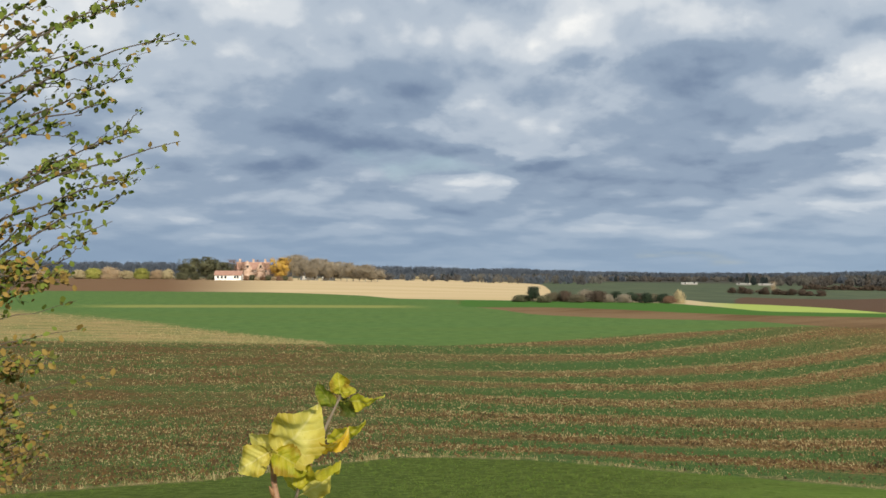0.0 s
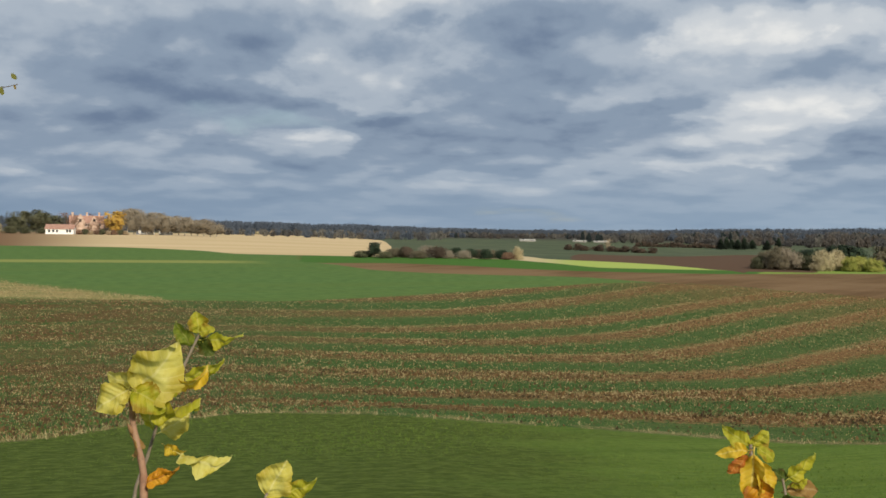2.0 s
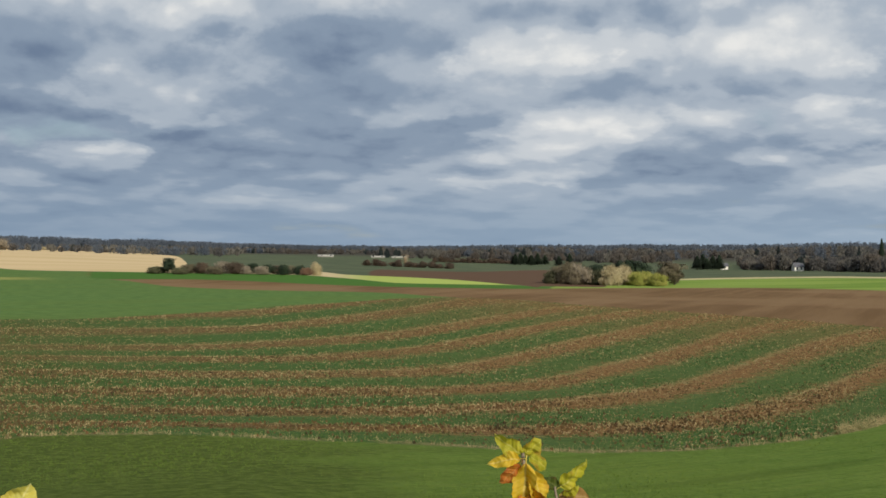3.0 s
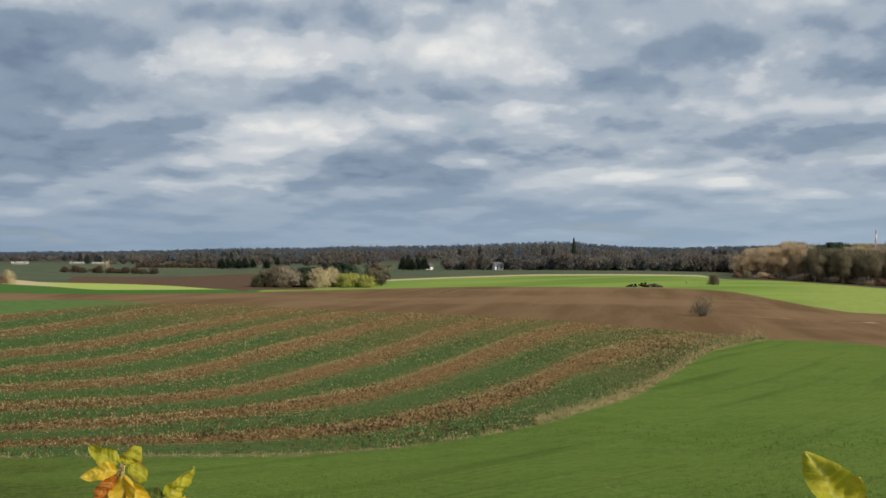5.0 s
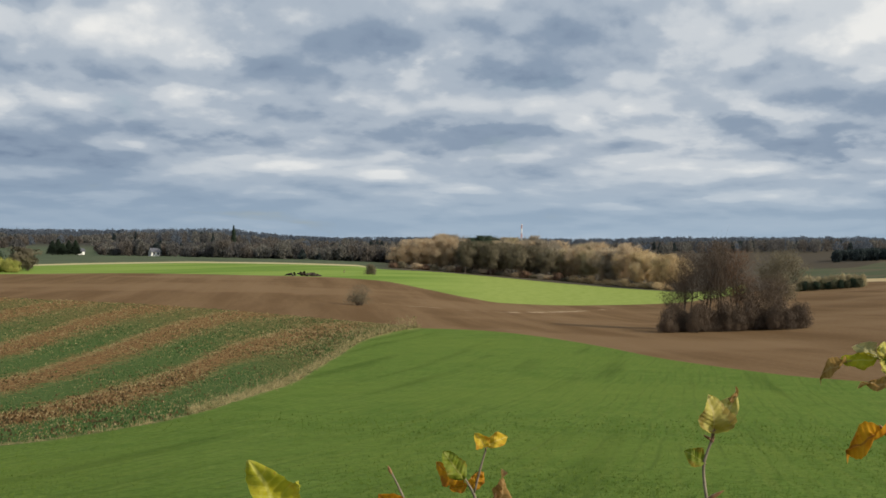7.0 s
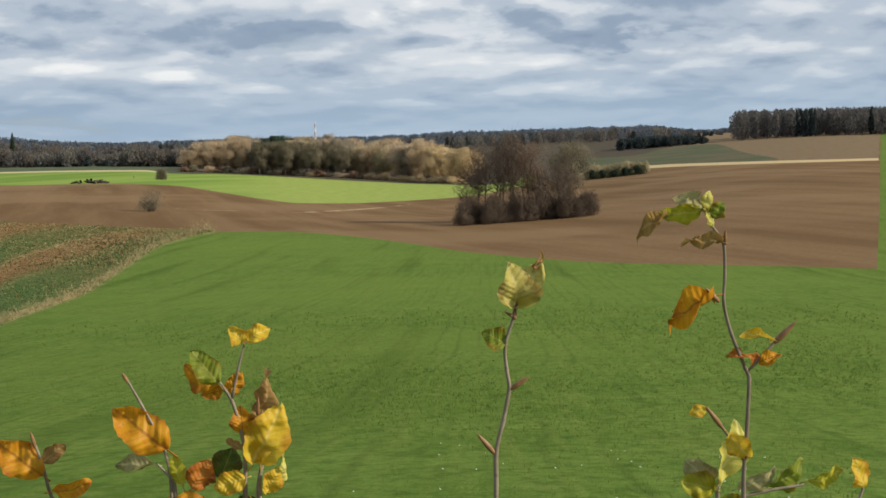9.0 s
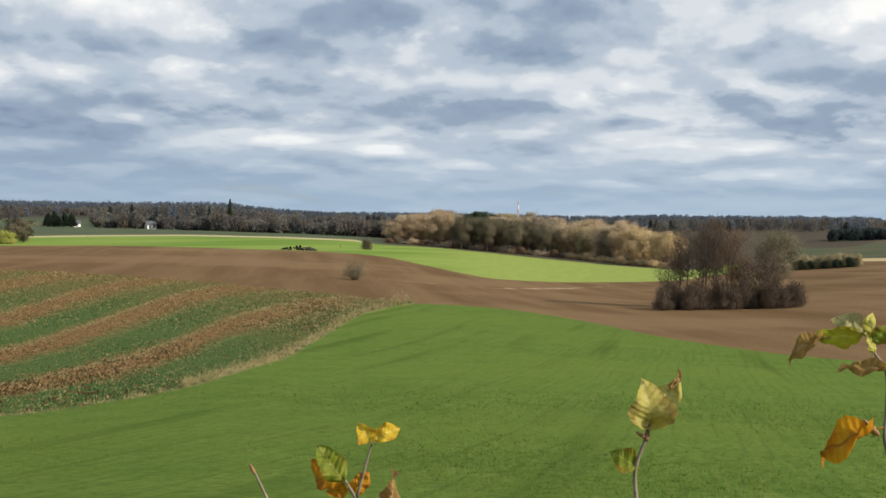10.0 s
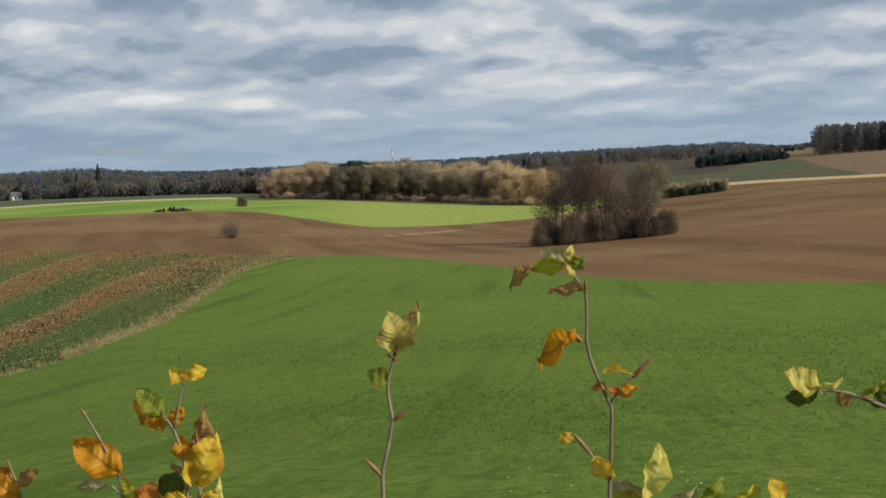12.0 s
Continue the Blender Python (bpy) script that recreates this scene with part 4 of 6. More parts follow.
for i, (az, h, w, leaf) in enumerate(((27.35, 8.2, 8.0, grey_twigs), (27.75, 7.6, 7.0, grey_twigs), (23.1, 7.6, 7.0, grey_twigs))):
    plant("tree", "bare_tree", az, 412, h, w, bark, leaf, "round grey-brown bare tree of the copse", "tree", "copse at the field corner", i % 3, low=0.05, count=4200, size=0.30)
for i, (az, h) in enumerate(((23.85, 6.2), (24.2, 6.8), (24.5, 6.0), (25.15, 7.8), (25.6, 8.4), (26.0, 8.2), (26.35, 7.4))):
    plant("tree", "pine", az, 404 + 8 * (i // 3), h, 7.6, bark, fir_green, "dark pine among the bushes of the copse", "tree", "pines of the copse", i % 3, low=0.03, count=3600, size=0.34)
for i, az in enumerate((28.75, 29.0, 29.2, 29.45, 29.75)):
    plant("conifer", "conifer", az, 800 + 15 * (i % 2), 9.0 + 1.6 * math.sin(i * 2.2), 10.5, bark, fir_green, "dark fir before the far wood", "tree", "firs before the far wood", i % 3)
plant("conifer", "fir", 36.77, 1050, 25.0, 9.0, bark, fir_green, "tall dark fir standing above the far wood", seed=1)
gable_house("shed", 11.45, 1120, 14, 9, 1.0, 1.2, 5, sheeting, sheeting, (-4, 4), "long low pale farm shed at the edge of a field")
gable_house("shed", 13.9, 1150, 12, 9, 0.9, 1.0, -4, sheeting, sheeting, (-4, 4), "long low pale farm shed among the far fields")
gable_house("shed", 14.9, 1150, 14, 9, 0.9, 1.0, 2, sheeting, sheeting, (-4, 4), "long low pale farm shed among the far fields")
gable_house("house", 33.2, 790, 6, 5, 3.0, 2.2, 25, plaster, slate_roof, (-1.5, 1.5), "grey house half hidden in the far wood")
gable_house("cottage", 29.95, 820, 4.5, 4, 2.6, 1.6, 20, plaster, slate_roof, (0,), "tiny white cottage before the far wood")

# ---------------------------------------------------------------- bushes and trees on the ploughed land
plant("bush", "bush", 43.15, reach(43.15, -1.27), 4.4, 5.2, bark, grey_twigs, "round grey-brown bush at the field corner", "bush", seed=1, count=5000, size=0.16, twig=True)
plant("bush", "shrub", 42.72, reach(42.72, -2.70), 4.5, 6.4, bark, grey_twigs, "thin bare shrub alone in the ploughed field", "bush", seed=2, count=2600, size=0.10, stems=14, twig=True)
plant("bush", "bush", 41.95, reach(41.95, -1.2), 1.8, 1.2, bark, bare_tan, "small bush beside a track", "bush", seed=3, count=300)

# the sunlit wood
rng = np.random.default_rng(5)
for row in range(3):
    for i in range(26):
        t = (i + 0.5 * row + rng.random() * 0.5) / 26
        az = 44.3 + 13.2 * t
        front = -0.92 - 0.86 * t ** 1.1
        r = reach(az, front) * (1.03 + 0.07 * row)
        tall = (18.5 - 3.2 * abs(t - 0.42) + 1.6 * rng.normal()) * (0.72 + 0.28 * min(1, t * 6)) * (0.93 + 0.03 * row)
        if t > 0.8:
            tall *= 1 - 1.0 * (t - 0.8)
        leaf = sunlit_gold if t > 0.86 + 0.05 * rng.normal() else (bare_tan if rng.random() < 0.6 else (ash_twigs if rng.random() < 0.75 else cream))
        plant("tree", "bare_tree", az, r, tall * 1.01, 12.5, pale_bark if t > 0.6 else bark, leaf, "tan bare tree at the edge of a sunlit wood", group="sunlit wood", seed=int(rng.integers(0, 5)), count=7000, size=0.30, low=0.10, twig=True)
for i, (az, h) in enumerate(((47.95, 14.5), (48.35, 15.8), (48.7, 16.2), (49.1, 15.0))):
    plant("tree", "pine", az, reach(az, -1.15) * 1.015, h + 3.0, 8.5, bark, fir_green, "dark round-topped pine in the sunlit wood", "tree", "pines in the wood", i % 3, low=0.3, count=3600, size=0.34)
for i, az in enumerate((47.6, 48.2, 48.8, 49.4, 50.0, 50.7, 51.4)):
    plant("tree", "bare_tree", az, 560 + 10 * (i % 2), 17.0 - 0.5 * abs(i - 2.5), 11.0, bark, grey_twigs, "tall grey bare tree behind a sunlit wood", "tree", "tall trees behind the wood", i % 4, low=0.2, count=6000, size=0.30, twig=True)
for i in range(34):
    az = 44.2 + 13.2 * i / 34
    plant("bush", "bush", az, reach(az, -0.95 - 0.86 * (i / 34) ** 1.1) * 1.015, 2.6 + 1.3 * math.sin(i * 2.3) * math.sin(i * 0.7), 6.5, bark, (reddish, grey_twigs, ash_twigs, bare_tan)[i % 4] if i < 22 else sunlit_gold, "undergrowth bush along the wood's edge", "bush", "undergrowth of the wood", i % 4)

# the dark clump in the hollow
rng = np.random.default_rng(8)
for i in range(13):
    t = i / 12
    az = 57.5 + 4.2 * t + 0.12 * rng.normal()
    plant("tree", "bare_tree", az, 193 + 9 * rng.random(), (14.4 if 0.08 < t < 0.72 else 9.4) * rng.uniform(0.84, 1.06), 5.8, bark, rust_twigs if i in (8, 9) else bare_brown,
          "slender dark bare tree of a clump in the hollow", group="clump in the hollow", seed=i % 5, count=4600, size=0.12, low=0.30, forks=13, twig=True)
for i in range(20):
    t = i / 19
    plant("bush", "bush", 57.1 + 5.9 * t, 183 + 5 * rng.random() + 9 * t, (3.6 + 0.9 * math.sin(i * 1.7)) * (1.25 - 0.4 * abs(t - 0.6)), 4.2, bark, bare_brown,
          "dense dark brown thicket bush under bare trees", "bush", "thicket in the hollow", i % 4, count=5200, size=0.13, twig=True)

plant("tree", "bare_tree", 62.05, 300, 14.6, 10.8, bark, grey_twigs, "round grey bare tree behind the dark clump", seed=2, count=9000, size=0.20, low=0.10, twig=True)

# beyond the ploughed land to the right
for i in range(11):
    az = 62.85 + 0.26 * i
    plant("bush", "bush", az, 420, 3.2 + 0.5 * math.sin(i * 2.2), 3.6, bark, (olive, fir_green)[i % 2], "dark green bush in a short row", "bush", "row of bushes in the field", i % 4)
    # taller cream bushes added behind stand in for sunlight on the tops
    plant("bush", "bush", az + 0.1, 426, 4.8 + 0.4 * math.sin(i * 1.2), 3.6, bark, cream, "cream bush behind a dark row, for its sunlit tops", "bush", "row of bushes in the field", (i + 1) % 4)


# ---------------------------------------------------------------- far woods
SKYLINE = edge((-28, 0.80), (-14.3, 0.76), (-2.9, 0.66), (5.7, 0.50), (8, 0.44), (12, 0.40), (16, 0.42), (21, 0.55), (27.5, 0.62), (31.4, 0.66), (34, 0.75), (36.5, 0.77), (39, 0.57),
               (41.7, 0.48), (44, 0.51), (53.6, 0.59), (57.5, 0.74), (62.5, 0.78), (65.8, 0.86), (68.1, 0.57), (69.4, 0.64), (76, 0.75))


def far_woods():
    """Woods along the skyline, too many trees to count: twigs and leaves of each crown, loose."""
    rng = np.random.default_rng(21)
    trees = []          # heading, distance, slope of sight of the top, width, tone, number of twigs
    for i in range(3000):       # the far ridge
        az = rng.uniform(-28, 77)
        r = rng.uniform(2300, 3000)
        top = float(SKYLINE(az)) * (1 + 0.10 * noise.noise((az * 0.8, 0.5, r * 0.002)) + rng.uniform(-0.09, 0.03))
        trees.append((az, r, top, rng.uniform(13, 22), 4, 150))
    for i in range(1500):       # woods before it
        az = rng.uniform(4, 69)
        r = rng.uniform(1350, 2000)
        gap = float(np.interp(az, (4, 9, 14, 30, 44, 58, 69), (0.30, 0.16, 0.10, 0.14, 0.22, 0.16, 0.16)))
        top = float(SKYLINE(az)) - gap * (1 + 1.1 * noise.noise((az * 0.5, 3.5, 0.0)) + 0.5 * noise.noise((az * 2.3, 1.5, 0.0))) - 0.10 * rng.random()
        if top > 0.12:
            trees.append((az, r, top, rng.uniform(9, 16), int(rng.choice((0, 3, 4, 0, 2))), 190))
    for i in range(900):        # the nearer woods
        az = rng.uniform(14, 45.5) if i % 3 == 0 else rng.uniform(29.8, 45.5)
        lo = float(np.interp(az, (14, 20, 27, 31, 44), (1150, 1050, 1050, 800, 660)))
        r = lo * rng.uniform(1.0, 1.35)
        base = math.degrees(math.atan2(float(height(az, r)) - EYE, r))
        tall = 5.0 + 4.5 * rng.random() + 6 * noise.noise((az * 0.7, r * 0.004, 9.1))
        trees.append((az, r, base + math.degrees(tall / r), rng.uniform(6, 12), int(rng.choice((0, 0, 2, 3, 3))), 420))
    for i in range(170):        # scattered trees behind the stubble
        az = rng.uniform(-3.5, 7.5)
        trees.append((az, rng.uniform(900, 1450), 0.16 + 0.16 * rng.random(), rng.uniform(8, 12), int(rng.choice((2, 0, 4))), 120))
    for i in range(360):        # the wood on the rise
        az = rng.uniform(69.6, 80)
        trees.append((az, rng.uniform(900, 1100), 1.36 + 0.10 * rng.random() - 0.5 * max(0.0, 69.8 - az), rng.uniform(6, 11), 0, 300))
    for i in range(110):        # a dark shelter belt below the ridge
        az = rng.uniform(64.4, 68.3)
        trees.append((az, rng.uniform(880, 960), float(np.interp(az, (64.4, 66, 68.3), (0.16, 0.28, 0.20))) + 0.06 * rng.random(), rng.uniform(5, 8), 1, 260))
    V, M = [], []
    for az, r, top, w, tone, many in trees:
        if 27.6 < az < 30.8 and r < 1320:
            continue
        base = np.array(ground_at(az, r))
        h = EYE + r * math.tan(radians(top)) - base[2]
        if h < 3:
            continue
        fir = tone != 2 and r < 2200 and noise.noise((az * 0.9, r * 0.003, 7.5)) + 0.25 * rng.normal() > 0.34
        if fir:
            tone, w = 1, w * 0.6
        w = min(w, h * 1.3)
        q = rng.normal(0, 1, (many, 3))
        q *= (rng.random((many, 1)) ** 0.35) / np.linalg.norm(q, axis=1, keepdims=True)
        q[:, 2] = q[:, 2] * 0.5 + 0.5
        if fir:
            q[:, :2] *= np.clip(1.15 - q[:, 2:], 0.06, 1.0)
        elif rng.random() < 0.5:
            q[:, :2] *= np.sqrt(np.clip(1.25 - q[:, 2:], 0.1, 1.0))
        mid = q * np.array((w * 0.5, w * 0.5, h)) + np.column_stack([rng.normal(0, w * 0.04, many), rng.normal(0, w * 0.04, many), np.zeros(many)])
        size = (0.36 + 0.00036 * r) * rng.uniform(0.6, 1.4, (many, 1))
        up = rng.normal(0, 0.45, (many, 3)) + np.array((0, 0, 1.0))
        up /= np.linalg.norm(up, axis=1, keepdims=True)
        side = np.cross(up, rng.normal(0, 1, (many, 3)))
        side /= np.maximum(np.linalg.norm(side, axis=1, keepdims=True), 1e-6)
        V.append((np.stack([mid + up * size * 1.5, mid - up * size * 1.1 + side * size * 0.62, mid - up * size * 1.1 - side * size * 0.62], 1) + base).reshape(-1, 3))
        M.append(np.full(many, tone))
    V = np.concatenate(V)
    me = bpy.data.meshes.new("far_woods")
    me.vertices.add(len(V))
    me.vertices.foreach_set("co", V.astype(np.float32).ravel())
    me.loops.add(len(V))
    me.loops.foreach_set("vertex_index", np.arange(len(V), dtype=np.int32))
    me.polygons.add(len(V) // 3)
    me.polygons.foreach_set("loop_start", np.arange(0, len(V), 3, dtype=np.int32))
    me.update()

    def woodland(name, a, b, c):
        def build(n):
            p = n.place()
            k = n.mix(n.ramp(n.noise(p, 0.03, 3.0), 0.35, 0.65), a, b)
            k = n.mix(n.ramp(n.noise(p, 0.12, 4.0, 0.7), 0.44, 0.62, 0.0, 0.8), k, c)
            return k, 0.95, None, 0.5
        return surface(name, build)

    # Woodland tones greyed and cooled, so that haze sits in their base colour.
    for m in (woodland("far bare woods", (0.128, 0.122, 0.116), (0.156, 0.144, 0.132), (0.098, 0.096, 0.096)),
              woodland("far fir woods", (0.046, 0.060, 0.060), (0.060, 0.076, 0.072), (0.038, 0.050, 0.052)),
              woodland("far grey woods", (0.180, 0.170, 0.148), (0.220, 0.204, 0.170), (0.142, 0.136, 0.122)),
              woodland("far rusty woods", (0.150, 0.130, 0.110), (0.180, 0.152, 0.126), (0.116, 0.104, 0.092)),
              # ridge trees: distance haze painted in as blue-grey
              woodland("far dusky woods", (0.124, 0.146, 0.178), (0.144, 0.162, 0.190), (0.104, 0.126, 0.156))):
        me.materials.append(m)
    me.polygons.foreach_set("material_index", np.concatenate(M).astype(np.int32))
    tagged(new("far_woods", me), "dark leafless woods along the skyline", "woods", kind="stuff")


far_woods()

# the mast behind the wood
steel = surface("red and white mast paint", lambda n: (n.mix(n.ramp(n.math("PINGPONG", n.xyz(n.local())[2], 6.0), 2.9, 3.1), (0.80, 0.80, 0.80), (0.60, 0.34, 0.30)), 0.5, None, 0.0))
mast_r = 1500
mast = thing("radio_mast", Matrix.Translation(ground_at(50.22, mast_r)), "slim red and white lattice radio mast behind a wood", "mast")
v, f = [], []
top_z = EYE + mast_r * math.tan(radians(1.19)) - ground_at(50.22, mast_r).z
for k in range(3):
    w = 2.09 * k
    tube(v, f, [(math.cos(w) * 1.5, math.sin(w) * 1.5, -1), (math.cos(w) * 0.5, math.sin(w) * 0.5, top_z)], [0.34, 0.30], 5)
part("legs", mesh_of("legs", v, f), steel, mast)
v, f = [], []
for i in range(18):
    z0, z1 = top_z * i / 18, top_z * (i + 1) / 18
    for k in range(3):
        a, b = 2.09 * k, 2.09 * (k + 1)
        q0, q1 = 1.5 - z0 / top_z, 1.5 - z1 / top_z
        tube(v, f, [(math.cos(a) * q0, math.sin(a) * q0, z0), (math.cos(b) * q1, math.sin(b) * q1, z1)], [0.2, 0.2], 4)
part("bracing", mesh_of("bracing", v, f), steel, mast)
v, f = [], []
tube(v, f, [(0, 0, top_z - 4), (0, 0, top_z + 1)], [0.5, 0.4], 8)
part("aerial", mesh_of("aerial", v, f), paint, mast)

# a heap of dark trunks lying at the crop's edge
heap_wood = speckled("weathered logs", (0.05, 0.038, 0.03), (0.085, 0.065, 0.05), (0.03, 0.024, 0.02), 1.0, 6.0)
rng = np.random.default_rng(3)
for i in range(16):
    az = rng.normal(40.15, 0.30)
    c = ground_at(az, reach(az, -1.36) + rng.uniform(-4, 4))
    pile = max(0.0, 1 - abs(az - 40.2) / 0.4)
    log = thing("log", Matrix.Translation(c + Vector((0, 0, 0.2 + 1.1 * pile * rng.random()))) @ pose(0, 0, 0, 0, rng.uniform(-25, 25), rng.uniform(0, 180)), "dark weathered tree trunk on a heap", "log", "heap of trunks")
    v, f = [], []
    ln = rng.uniform(0.8, 1.9)
    tube(v, f, [(-ln, 0, -0.1), (0, 0.15, 0.1), (ln, 0, 0.0)], [0.42, 0.30, 0.2], 8)
    part("trunk", mesh_of("trunk", v, f, True), heap_wood, log)

# ---------------------------------------------------------------- grass and stubble


def blades(name, material, spots, rng, low, tall, width, each, label, category, scale_from=60.0):
    """Upright blades of grass or straw at places on the ground, as one mesh."""
    V, start = [], 0
    p = np.repeat(np.array([tuple(q) for q in spots]), each, axis=0)      # farther off, what stands together is drawn as one
    n = len(p)
    p = p + np.column_stack([rng.normal(0, width * 4, n), rng.normal(0, width * 4, n), np.zeros(n)])
    w = rng.random(n) * 6.283
    far = np.clip(np.hypot(p[:, 0], p[:, 1]) / scale_from, 1, 4) ** 0.65
    h = rng.uniform(low, tall, n) * far
    side = np.column_stack([np.cos(w), np.sin(w), np.zeros(n)]) * (width * far * rng.uniform(0.6, 1.3, n))[:, None]
    lean = np.column_stack([rng.normal(0, 0.35, n), rng.normal(0, 0.35, n), np.ones(n)]) * h[:, None]
    V = np.stack([p - side, p + side, p + lean], 1).reshape(-1, 3)
    me = bpy.data.meshes.new(name)
    me.from_pydata(V, [], np.arange(3 * n).reshape(-1, 3).tolist())
    me.materials.append(material)
    return tagged(new(name, me), label, category, kind="stuff")


def tufted(name, a, b, c, scale=0.4):
    def build(n):
        k = n.mix(n.island(), a, b)
        k = n.mix(n.ramp(n.noise(n.place(), scale, 3.0), 0.48, 0.64), k, c)
        return k, 0.8, None, 0.25
    return surface(name, build)


def scatter(rng, lines, each, wanted):
    """Places in the striped field, thick where wanted(strip, bareness) says so."""
    found = []
    for az in np.linspace(-21, 45.3, lines):
        lo, hi = float(straw_line(az)), float(stripe_top(az))
        el = lo + 0.04 + (hi - lo - 0.04) * rng.random(each)
        u, bare, clear = strips(az, el)
        r = np.exp(np.interp(el, slope_column(az), GRID_LOG))
        keep = rng.random(len(r)) < wanted(u, np.clip((bare - 0.36) / 0.40, 0, 1) * clear + float(np.interp(az, (2, 22), (0.40, 0.74))) * (1 - clear))
        r = r[keep]
        a = np.radians(az + rng.uniform(-0.12, 0.12, len(r)))
        found.append(np.column_stack([r * np.sin(a), r * np.cos(a), height(az, r) - 0.02]))
    return np.concatenate(found)


rng = np.random.default_rng(31)
spots = []
for _ in range(66000):
    az = rng.uniform(-21, 76)
    r = 8.5 + 50 * min(rng.random(), rng.random())
    spots.append(ground_at(az, r, 0.01))
blades("meadow_grass", tufted("grass blades", (0.092, 0.152, 0.023), (0.160, 0.220, 0.039), (0.072, 0.124, 0.018), 2.4), spots, rng, 0.020, 0.060, 0.0055, 4, "short green meadow grass", "grass", 18.0)
spots = scatter(rng, 2600, 52, lambda u, bare: np.clip(0.15 + bare * (0.34 + 0.50 * (np.abs((2 * u + 0.62) % 1.0 - 0.5) > 0.36)), 0, 1))
blades("stubble", tufted("cut straw", (0.26, 0.20, 0.09), (0.46, 0.37, 0.20), (0.19, 0.145, 0.06)), spots, rng, 0.03, 0.11, 0.036, 2, "cut straw stubble standing in drilled rows", "stubble")
spots = scatter(rng, 2400, 30, lambda u, bare: 1.0 - 0.93 * bare)
blades("young_crop", tufted("young leaves", (0.036, 0.082, 0.022), (0.068, 0.132, 0.036), (0.046, 0.096, 0.026)), spots, rng, 0.04, 0.12, 0.045, 2, "young green crop standing in drilled rows", "crop")
spots = scatter(rng, 2400, 26, lambda u, bare: 0.04 + 0.9 * bare)
clod_v, clod_f = [], []
for p in spots:
    p = Vector(p)
    q, c = len(clod_v), rng.uniform(0.05, 0.15)
    w = rng.random() * 6.3
    clod_v += [p + Vector((math.cos(w + k * 2.09) * c, math.sin(w + k * 2.09) * c, -0.02)) for k in range(3)]
    clod_v.append(p + Vector((rng.normal(0, 0.02), rng.normal(0, 0.02), c * rng.uniform(0.8, 1.5))))
    clod_f += [(q + k, q + (k + 1) % 3, q + 3) for k in range(3)]
clods = mesh_of("clods", clod_v, clod_f)
clods.materials.append(tufted("turned soil", (0.078, 0.046, 0.017), (0.150, 0.088, 0.032), (0.050, 0.036, 0.014)))
tagged(new("clods", clods), "brown clods of turned soil between the rows", "soil", kind="stuff")
spots = []
for i in range(1100):
    az = rng.uniform(-21, 45.6)
    if noise.noise((az * 1.7, 0.3, 0)) + noise.noise((az * 6.0, 2.3, 0)) < -0.05:
        continue
    el = float(straw_line(az)) + rng.normal(0.03, 0.035)
    spots.append(ground_at(az, reach(az, el), 0.02))
for i in range(1800):
    az = rng.uniform(35, 45.4)
    spots.append(ground_at(az, reach(az, float(straw_line(az)) + abs(rng.normal(0.0, 0.22))), 0.02))
for i in range(420):
    az = rng.normal(38.9, 0.45)
    spots.append(ground_at(az, reach(az, float(straw_line(az)) + rng.normal(0.10, 0.07)), 0.02))
for i in range(1300):
    az = rng.uniform(-20, -5.5)
    lo, hi = float(stripe_top(az)), float(wedge_top(az))
    spots.append(ground_at(az, reach(az, lo + (hi - lo) * rng.random()), 0.02))
blades("dry_grass", tufted("dry grass", (0.28, 0.225, 0.105), (0.46, 0.385, 0.20), (0.15, 0.15, 0.055), 1.2), spots, rng, 0.08, 0.30, 0.014, 4, "strip of dry pale grass along the field edge", "grass")
spots = [ground_at(az, r) + Vector((0, 0, 0.05)) for az, r in zip(rng.uniform(52, 74, 45), rng.uniform(5.5, 14, 45))]
V, F = [], []
for p in spots:
    q = len(V)
    V += [p + Vector((math.cos(k * 1.047) * 0.009, math.sin(k * 1.047) * 0.009, 0.004 * (k % 2))) for k in range(6)]
    F.append(tuple(range(q, q + 6)))
daisy = mesh_of("daisies", V, F)
daisy.materials.append(paint)
tagged(new("daisies", daisy), "small white daisies in the meadow grass", "flowers", kind="stuff")

# ---------------------------------------------------------------- beech shoots before the viewer


def leaf_look(name, main, second, edge_tone, vein):
    def build(n):
        p = n.local()
        x, y, _ = n.xyz(p)
        ax = n.math("ABSOLUTE", x)
        k = n.mix(n.ramp(n.noise(p, 3.0, 3.0, 0.6), 0.38, 0.62), main, second)
        k = n.mix(n.math("MULTIPLY", n.chance(), 0.45), k, second)
        rim = n.ramp(n.math("ADD", ax, n.math("MULTIPLY", n.noise(p, 6.0, 4.0), 0.35)), 0.36, 0.52, 0.0, 0.75)
        k = n.mix(rim, k, edge_tone)
        spots = n.ramp(n.noise(p, 14.0, 3.0, 0.7), 0.62, 0.70, 0.0, 0.7)
        k = n.mix(spots, k, edge_tone)
        ribs = n.math("PINGPONG", n.math("MULTIPLY", n.math("SUBTRACT", y, n.math("MULTIPLY", ax, 0.75)), 8.0), 0.5)
        k = n.mix(n.ramp(ribs, 0.12, 0.0, 0.0, 0.34), k, vein)
        k = n.mix(n.ramp(ax, 0.028, 0.012, 0.0, 0.8), k, vein)
        return k, 0.5, n.bump(n.math("ADD", ribs, n.noise(p, 9.0, 4.0)), 0.5, 0.0018), 0.42
    return surface(name, build)


